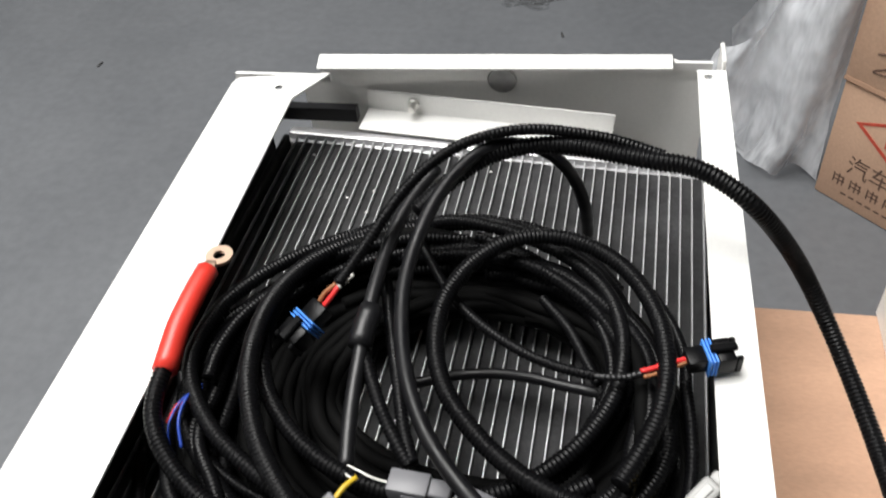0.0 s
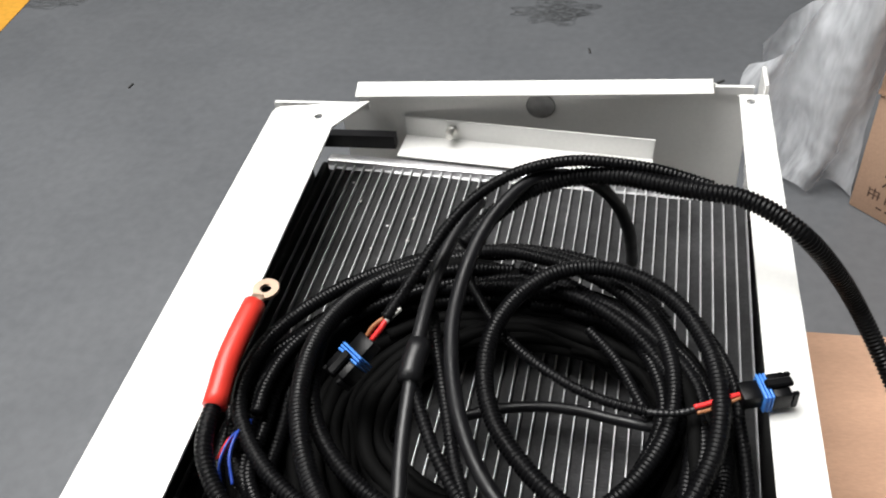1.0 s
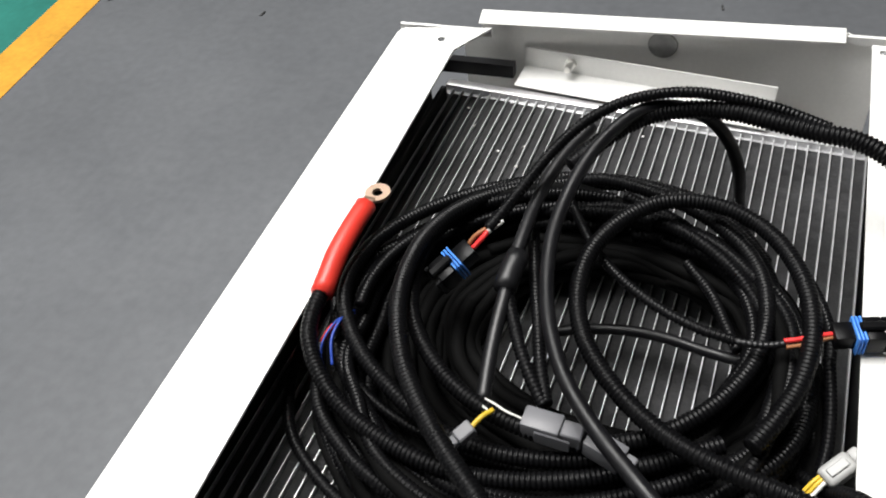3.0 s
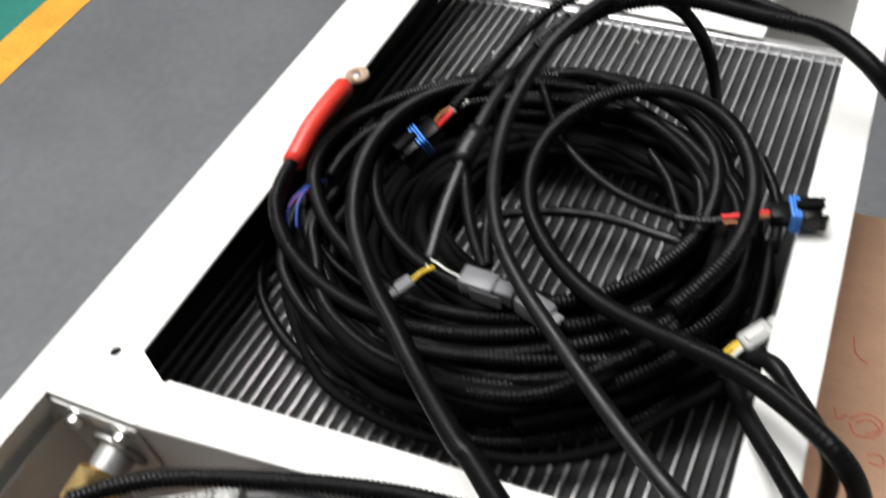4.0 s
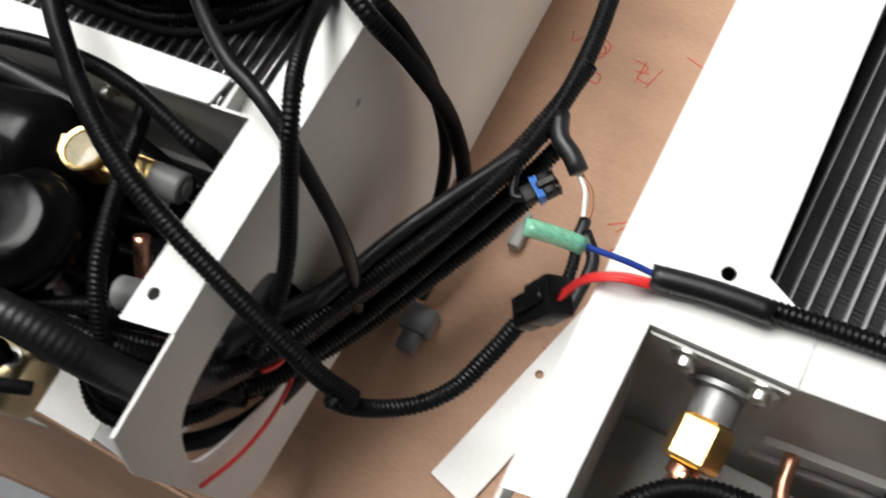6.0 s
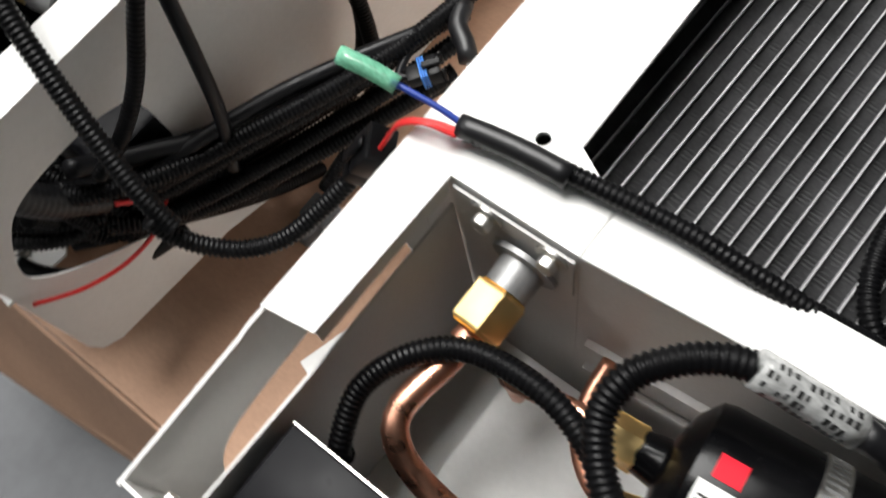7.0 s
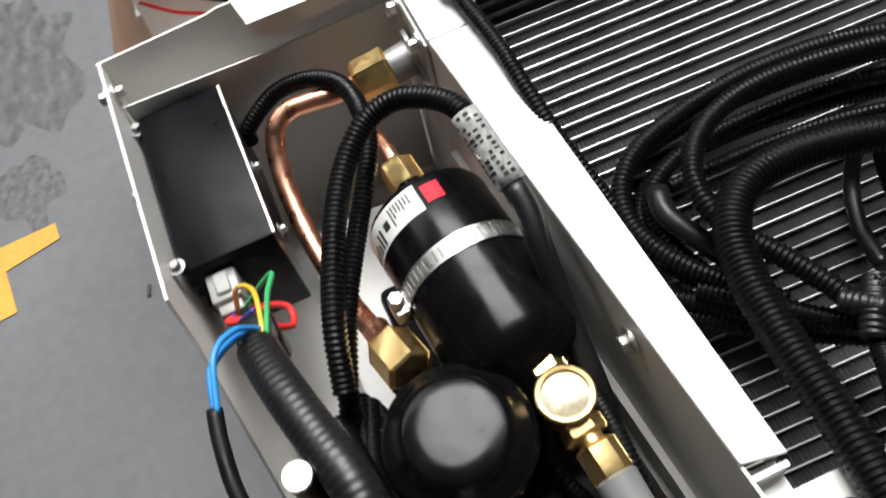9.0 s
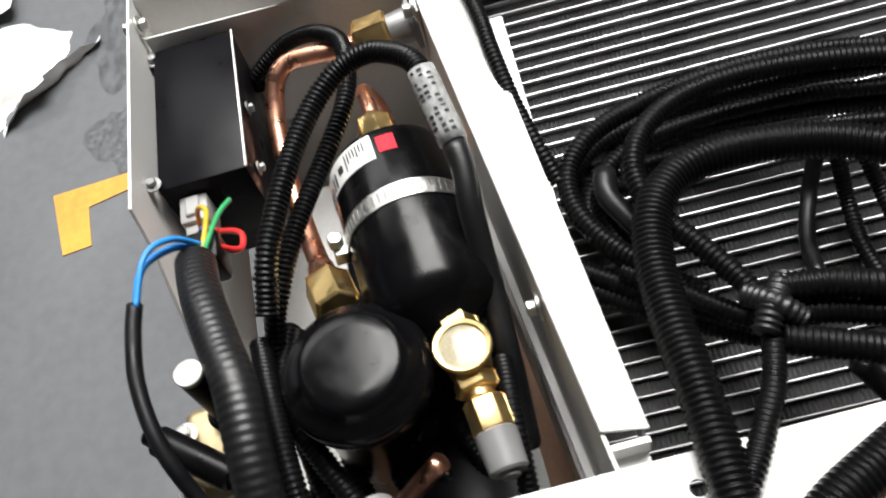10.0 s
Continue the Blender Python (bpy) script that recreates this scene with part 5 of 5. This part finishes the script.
    for k, mat in enumerate((YELLOW_WIRE, YELLOW_WIRE, WHITE_WIRE)):
        wire(h, mat, [(0.39 + 0.002 * k, -0.408 - 0.001 * k, -0.014), (0.384 + 0.003 * k, -0.415, -0.016), (0.377 + 0.003 * k, -0.424, -0.024)], 0.0014, "plug_wire")
    wire(h, RED_WIRE, [(0.053, -0.378, 0.0), (0.05, -0.388, 0.004), (0.046, -0.4, 0.0)], 0.002, "red_wire")
    wire(h, BLUE_WIRE, [(0.058, -0.366, 0.0), (0.056, -0.382, 0.008), (0.056, -0.40, 0.006), (0.062, -0.416, -0.002)], 0.0012, "blue_wire")
    wire(h, BLUE_WIRE, [(0.06, -0.37, 0.002), (0.053, -0.386, 0.008), (0.05, -0.405, 0.004), (0.055, -0.42, -0.006)], 0.0010, "blue_wire")
    # tape wraps
    lay(h, "tape_wrap", TAPE, 0.0086, False, [(0.171, -0.307, 0.027), (0.170, -0.316, 0.026), (0.169, -0.325, 0.0245), (0.169, -0.338, 0.022)], "wrinkled tape wrap")
    return h


def loom_between():
    h = root("wiring_bundle", pose(0, 0, CARD_Z), "tangle of black conduits on the cardboard running into the unit", "wiring bundle")
    lay(h, "conduit", PLASTIC_BLACK, 0.0062, True, [(0.520, -0.700, -0.050), (0.530, -0.697, -0.066), (0.545, -0.688, -0.080), (0.562, -0.675, -0.086), (0.578, -0.656, -0.084), (0.590, -0.632, -0.072), (0.601, -0.608, -0.056)])
    lay(h, "cable", RUBBER, 0.0075, False, [(0.441, -0.674, -0.2), (0.432, -0.705, -0.201), (0.417, -0.734, -0.201), (0.399, -0.757, -0.196), (0.385, -0.77, -0.184), (0.374, -0.775, -0.17)])
    lay(h, "conduit", PLASTIC_BLACK, 0.008, True, [(0.412, -0.742, -0.1), (0.405, -0.728, -0.139), (0.402, -0.71, -0.175), (0.406, -0.684, -0.202), (0.417, -0.654, -0.22)])
    lay(h, "cable", RUBBER, 0.0047, False, [(0.604, -0.518, -0.112), (0.617, -0.535, -0.112), (0.617, -0.562, -0.112), (0.616, -0.575, -0.112)])
    lay(h, "conduit", PLASTIC_BLACK, 0.0043, True, [(0.603, -0.527, -0.112), (0.607, -0.553, -0.112), (0.605, -0.573, -0.112)])
    lay(h, "conduit", PLASTIC_BLACK, 0.008, True, [(0.415, -0.718, -0.1), (0.417, -0.696, -0.127), (0.431, -0.673, -0.144), (0.45, -0.645, -0.153), (0.463, -0.613, -0.162), (0.47, -0.58, -0.177)])
    lay(h, "cable", RUBBER, 0.007, False, [(0.426, -0.703, -0.08), (0.431, -0.679, -0.1), (0.443, -0.655, -0.109), (0.456, -0.63, -0.117), (0.462, -0.601, -0.131)])
    lay(h, "conduit", PLASTIC_BLACK, 0.009, True, [(0.407, -0.577, -0.29), (0.438, -0.623, -0.22), (0.448, -0.662, -0.178), (0.438, -0.694, -0.158), (0.42, -0.72, -0.143)])
    lay(h, "conduit", PLASTIC_BLACK, 0.007, True, [(0.426, -0.55, -0.29), (0.43, -0.596, -0.254), (0.44, -0.641, -0.211), (0.441, -0.678, -0.179), (0.425, -0.709, -0.168), (0.4, -0.737, -0.167)])
    lay(h, "conduit", PLASTIC_BLACK, 0.0075, True, [(0.4, -0.732, -0.101), (0.426, -0.712, -0.103), (0.447, -0.686, -0.109), (0.459, -0.654, -0.12), (0.466, -0.619, -0.134)])
    lay(h, "conduit", PLASTIC_BLACK, 0.0075, True, [(0.553, -0.395, -0.107), (0.545, -0.438, -0.113), (0.533, -0.484, -0.119), (0.516, -0.531, -0.124), (0.496, -0.575, -0.129), (0.472, -0.618, -0.136), (0.448, -0.66, -0.145), (0.421, -0.7, -0.155), (0.39, -0.74, -0.165)])
    lay(h, "conduit", PLASTIC_BLACK, 0.0068, True, [(0.553, -0.4, -0.108), (0.54, -0.443, -0.119), (0.524, -0.489, -0.129), (0.505, -0.535, -0.138), (0.484, -0.58, -0.145), (0.462, -0.623, -0.152), (0.437, -0.667, -0.16), (0.41, -0.71, -0.17)])
    lay(h, "conduit", PLASTIC_BLACK, 0.0075, True, [(0.545, -0.46, -0.11), (0.519, -0.508, -0.131), (0.493, -0.555, -0.148), (0.469, -0.601, -0.16), (0.447, -0.645, -0.168), (0.421, -0.688, -0.174), (0.39, -0.73, -0.18)])
    lay(h, "cable", RUBBER, 0.006, False, [(0.54, -0.48, -0.106), (0.513, -0.528, -0.104), (0.487, -0.575, -0.106), (0.465, -0.62, -0.112), (0.444, -0.665, -0.12), (0.42, -0.71, -0.13)])
    lay(h, "conduit", PLASTIC_BLACK, 0.0075, True, [(0.56, -0.45, -0.125), (0.535, -0.507, -0.138), (0.508, -0.56, -0.15), (0.482, -0.61, -0.16), (0.455, -0.655, -0.17), (0.425, -0.70, -0.17)])
    lay(h, "conduit", PLASTIC_BLACK, 0.0075, True, [(0.558, -0.47, -0.15), (0.53, -0.53, -0.16), (0.503, -0.58, -0.168), (0.477, -0.625, -0.176), (0.45, -0.665, -0.18), (0.42, -0.71, -0.175)])
    lay(h, "cable", RUBBER, 0.007, False, [(0.548, -0.47, -0.17), (0.515, -0.525, -0.185), (0.486, -0.575, -0.19), (0.465, -0.62, -0.19), (0.45, -0.66, -0.185), (0.42, -0.70, -0.18)])
    lay(h, "conduit", PLASTIC_BLACK, 0.0068, True, [(0.551, -0.44, -0.118), (0.524, -0.495, -0.118), (0.498, -0.545, -0.122), (0.47, -0.595, -0.13), (0.452, -0.64, -0.142), (0.425, -0.685, -0.155)])
    wire(h, RUBBER, [(0.541, -0.482, -0.108), (0.542, -0.50, -0.112), (0.547, -0.513, -0.112), (0.5545, -0.5105, -0.1113)], 0.003, "plug_lead")
    sealed_plug(h, (0.5534, -0.5117, -0.1113), (0.5687, -0.4933, -0.1090), 1.0)
    part("taped_branch", hose([(0.5515, -0.442, -0.107 + BASE), (0.5587, -0.4597, -0.1067 + BASE), (0.5717, -0.4688, -0.1075 + BASE), (0.5817, -0.4780, -0.1106 + BASE)], 0.0072, False, sides=12), TAPE, h, "tape-wrapped branch")
    wire(h, WHITE_WIRE, [(0.5824, -0.4795, -0.1121), (0.5909, -0.4887, -0.1113), (0.5955, -0.5002, -0.1121), (0.5993, -0.5117, -0.1129)], 0.0018, "white_wire")
    wire(h, BROWN_WIRE, [(0.5840, -0.4780, -0.1129), (0.5947, -0.4872, -0.1121), (0.6008, -0.5002, -0.1121), (0.6016, -0.5117, -0.1129)], 0.0016, "brown_wire")
    part("splice", hose([(0.6000, -0.5086, -0.1136 + BASE), (0.6008, -0.5163, -0.1129 + BASE), (0.6000, -0.5247, -0.1129 + BASE)], 0.0045, False, sides=10), TAPE, h)
    part("grey_plug", rounded(join(box((0.462, -0.598, 0.002), (0.492, -0.572, 0.024)), box((0.468, -0.616, 0.005), (0.486, -0.596, 0.02))), 0.003, 2), GREY_PLASTIC, h, "dark grey nylon plug")
    part("clear_plug", rounded(join(box((0.516, -0.486, 0.002), (0.528, -0.462, 0.016)), box((0.519, -0.462, 0.004), (0.525, -0.448, 0.013))), 0.002, 2), WHITE_PLASTIC, h, "milky white plug")
    wire(h, RED_WIRE, [(0.445, -0.784, -0.124), (0.4475, -0.755, -0.150), (0.448, -0.72, -0.166), (0.446, -0.685, -0.164), (0.434, -0.66, -0.15)], 0.0018, "red_wire")
    wire(h, RED_WIRE, [(0.448, -0.70, -0.11), (0.452, -0.692, -0.116), (0.45, -0.684, -0.126)], 0.002, "red_wire")
    # plug held up by the other unit's red leads
    k = along((0.6205, -0.594, -0.020 + BASE), (0.600, -0.606, -0.053 + BASE))
    part("black_plug", join(box((-0.012, -0.009, 0), (0.012, 0.009, 0.024), 0.002, 2, k), box((-0.010, -0.0075, 0.024), (0.010, 0.0075, 0.040), 0.002, 2, k), box((-0.004, 0.009, 0.004), (0.004, 0.012, 0.03), 0.001, 1, k)), PLASTIC_BLACK, h, "ribbed black plug")
    return h


def loom_b():
    h = root("wiring_loom", pose(0, 0, RAIL_Z - 0.066), "thick coiled black wiring loom lying on the condenser coil", "wiring loom", "wiring looms")
    lay(h, "conduit", PLASTIC_BLACK, 0.0056, True, [(0.672, -0.575, 0.009), (0.696, -0.57, 0.009), (0.723, -0.567, 0.009), (0.755, -0.564, 0.008), (0.787, -0.562, 0.007), (0.811, -0.562, 0.005), (0.829, -0.561, 0.001), (0.852, -0.559, -0.006), (0.879, -0.554, -0.016), (0.904, -0.547, -0.03)])
    lay(h, "conduit", PLASTIC_BLACK, 0.0108, True, [(0.984, -0.351, 0.0), (0.965, -0.377, 0.0), (0.95, -0.403, 0.0), (0.941, -0.432, 0.0), (0.938, -0.462, 0.001), (0.944, -0.49, 0.002), (0.963, -0.51, 0.004), (0.993, -0.521, 0.006), (1.03, -0.526, 0.009), (1.07, -0.528, 0.011), (1.107, -0.531, 0.012), (1.14, -0.533, 0.012)])
    lay(h, "conduit", PLASTIC_BLACK, 0.0067, True, [(0.89, -0.287, -0.03), (0.877, -0.322, -0.029), (0.867, -0.354, -0.028), (0.862, -0.391, -0.026), (0.861, -0.435, -0.025), (0.867, -0.481, -0.025), (0.878, -0.517, -0.026), (0.897, -0.538, -0.028), (0.921, -0.544, -0.03), (0.948, -0.536, -0.032), (0.974, -0.516, -0.036), (0.999, -0.491, -0.04)])
    lay(h, "conduit", PLASTIC_BLACK, 0.0067, True, [(0.904, -0.298, -0.02), (0.89, -0.35, -0.014), (0.883, -0.395, -0.01), (0.881, -0.434, -0.008), (0.887, -0.467, -0.006), (0.9, -0.491, -0.005), (0.92, -0.506, -0.004), (0.942, -0.51, -0.005), (0.964, -0.504, -0.007), (0.985, -0.492, -0.009), (1.007, -0.481, -0.011), (1.029, -0.473, -0.012)])
    lay(h, "conduit", PLASTIC_BLACK, 0.0059, True, [(0.916, -0.302, -0.03), (0.902, -0.343, -0.032), (0.89, -0.389, -0.034), (0.884, -0.438, -0.037), (0.884, -0.481, -0.039), (0.894, -0.511, -0.042), (0.912, -0.524, -0.044), (0.935, -0.525, -0.046), (0.961, -0.517, -0.048)])
    lay(h, "conduit", PLASTIC_BLACK, 0.0059, True, [(0.921, -0.302, -0.04), (0.905, -0.345, -0.042), (0.891, -0.395, -0.044), (0.882, -0.448, -0.047), (0.883, -0.494, -0.049), (0.898, -0.524, -0.051), (0.924, -0.533, -0.052), (0.953, -0.522, -0.051), (0.982, -0.501, -0.05)])
    lay(h, "conduit", PLASTIC_BLACK, 0.0049, True, [(0.939, -0.315, -0.03), (0.924, -0.357, -0.032), (0.912, -0.403, -0.034), (0.905, -0.454, -0.037), (0.903, -0.507, -0.04)])
    lay(h, "conduit", PLASTIC_BLACK, 0.0059, True, [(0.877, -0.324, -0.045), (0.867, -0.373, -0.046), (0.861, -0.422, -0.048), (0.86, -0.466, -0.05), (0.865, -0.503, -0.053), (0.879, -0.528, -0.055), (0.904, -0.538, -0.057), (0.937, -0.531, -0.058), (0.97, -0.512, -0.057), (1.0, -0.488, -0.056)])
    lay(h, "conduit", PLASTIC_BLACK, 0.0081, True, [(1.026, -0.468, -0.0), (1.032, -0.445, 0.002), (1.041, -0.421, 0.002), (1.046, -0.383, -0.01)])
    lay(h, "conduit", PLASTIC_BLACK, 0.0072, True, [(1.036, -0.471, -0.01), (1.041, -0.447, -0.01), (1.05, -0.423, -0.01), (1.059, -0.387, -0.02)])
    lay(h, "conduit", PLASTIC_BLACK, 0.0081, True, [(1.051, -0.477, -0.004), (1.059, -0.456, -0.006), (1.068, -0.432, -0.01), (1.081, -0.399, -0.02)])
    lay(h, "conduit", PLASTIC_BLACK, 0.0061, True, [(1.035, -0.475, -0.01), (1.055, -0.483, -0.005), (1.075, -0.493, 0.0), (1.093, -0.506, 0.006), (1.11, -0.519, 0.01), (1.125, -0.532, 0.012)])
    lay(h, "conduit", PLASTIC_BLACK, 0.0072, True, [(0.949, -0.558, -0.052), (0.973, -0.532, -0.049), (0.995, -0.508, -0.045), (1.015, -0.487, -0.038), (1.032, -0.469, -0.03)])
    lay(h, "conduit", PLASTIC_BLACK, 0.0072, True, [(0.961, -0.556, -0.057), (0.984, -0.529, -0.056), (1.005, -0.502, -0.053), (1.023, -0.48, -0.048), (1.038, -0.461, -0.04)])
    lay(h, "conduit", PLASTIC_BLACK, 0.0063, True, [(0.97, -0.53, -0.04), (0.994, -0.506, -0.036), (1.017, -0.487, -0.03), (1.032, -0.473, -0.024)])
    lay(h, "cable", RUBBER, 0.005, False, [(0.932, -0.398, -0.03), (0.945, -0.404, -0.056), (0.973, -0.418, -0.058), (1.002, -0.426, -0.052)])
    lay(h, "conduit", PLASTIC_BLACK, 0.0049, True, [(0.94, -0.39, -0.03), (0.96, -0.387, -0.056), (0.991, -0.393, -0.056), (1.018, -0.395, -0.05)])
    lay(h, "conduit", PLASTIC_BLACK, 0.0049, True, [(0.945, -0.376, -0.03), (0.962, -0.369, -0.05), (0.994, -0.373, -0.05)])
    lay(h, "cable", RUBBER, 0.006, False, [(1.06, -0.435, -0.04), (1.071, -0.426, -0.05), (1.09, -0.418, -0.05)])
    lay(h, "conduit", PLASTIC_BLACK, 0.011, True, [(1.112, -0.443, 0.014), (1.122, -0.468, 0.012), (1.132, -0.491, 0.012), (1.142, -0.508, 0.012)])
    lay(h, "cable", RUBBER, 0.007, False, [(0.906, -0.519, -0.03), (0.923, -0.523, -0.03), (0.942, -0.517, -0.03), (0.961, -0.507, -0.034)])
    lay(h, "tape_band", TAPE, 0.0075, True, [(1.021, -0.463, -0.002), (1.033, -0.474, 0.002), (1.047, -0.484, -0.002)], "shiny tape band")
    lay(h, "tape_band", TAPE, 0.0065, True, [(1.045, -0.464, -0.002), (1.036, -0.474, 0.004), (1.022, -0.484, -0.004)], "shiny tape band")
    lay(h, "taped_end", TAPE, 0.0066, False, [(0.663, -0.575, 0.0105), (0.682, -0.572, 0.0105), (0.702, -0.57, 0.0105), (0.725, -0.569, 0.010)], "tape-wrapped lead end")
    wire(h, BLUE_WIRE, [(0.664, -0.574, 0.0115), (0.648, -0.575, 0.016), (0.622, -0.578, 0.021)], 0.0018, "blue_wire")
    for q in range(3):
        wire(h, RED_WIRE, [(0.665, -0.577 - 0.002 * q, 0.010), (0.648, -0.580 - 0.003 * q, 0.008 + 0.003 * q), (0.632, -0.586 - 0.002 * q, 0.002), (0.621, -0.592 - 0.003 * q, -0.02)], 0.0012, "red_wire")
    lay(h, "green_sleeve", GREEN_SLEEVE, 0.0052, False, [(0.626, -0.5775, 0.0195), (0.615, -0.5795, 0.0245), (0.605, -0.582, 0.0285), (0.596, -0.584, 0.031)], "translucent green sleeved terminal")
    lay(h, "terminal", STEEL, 0.0026, False, [(0.622, -0.578, 0.0213), (0.608, -0.581, 0.0272), (0.598, -0.5835, 0.030)])
    return h


loom_a()
loom_between()
loom_b()
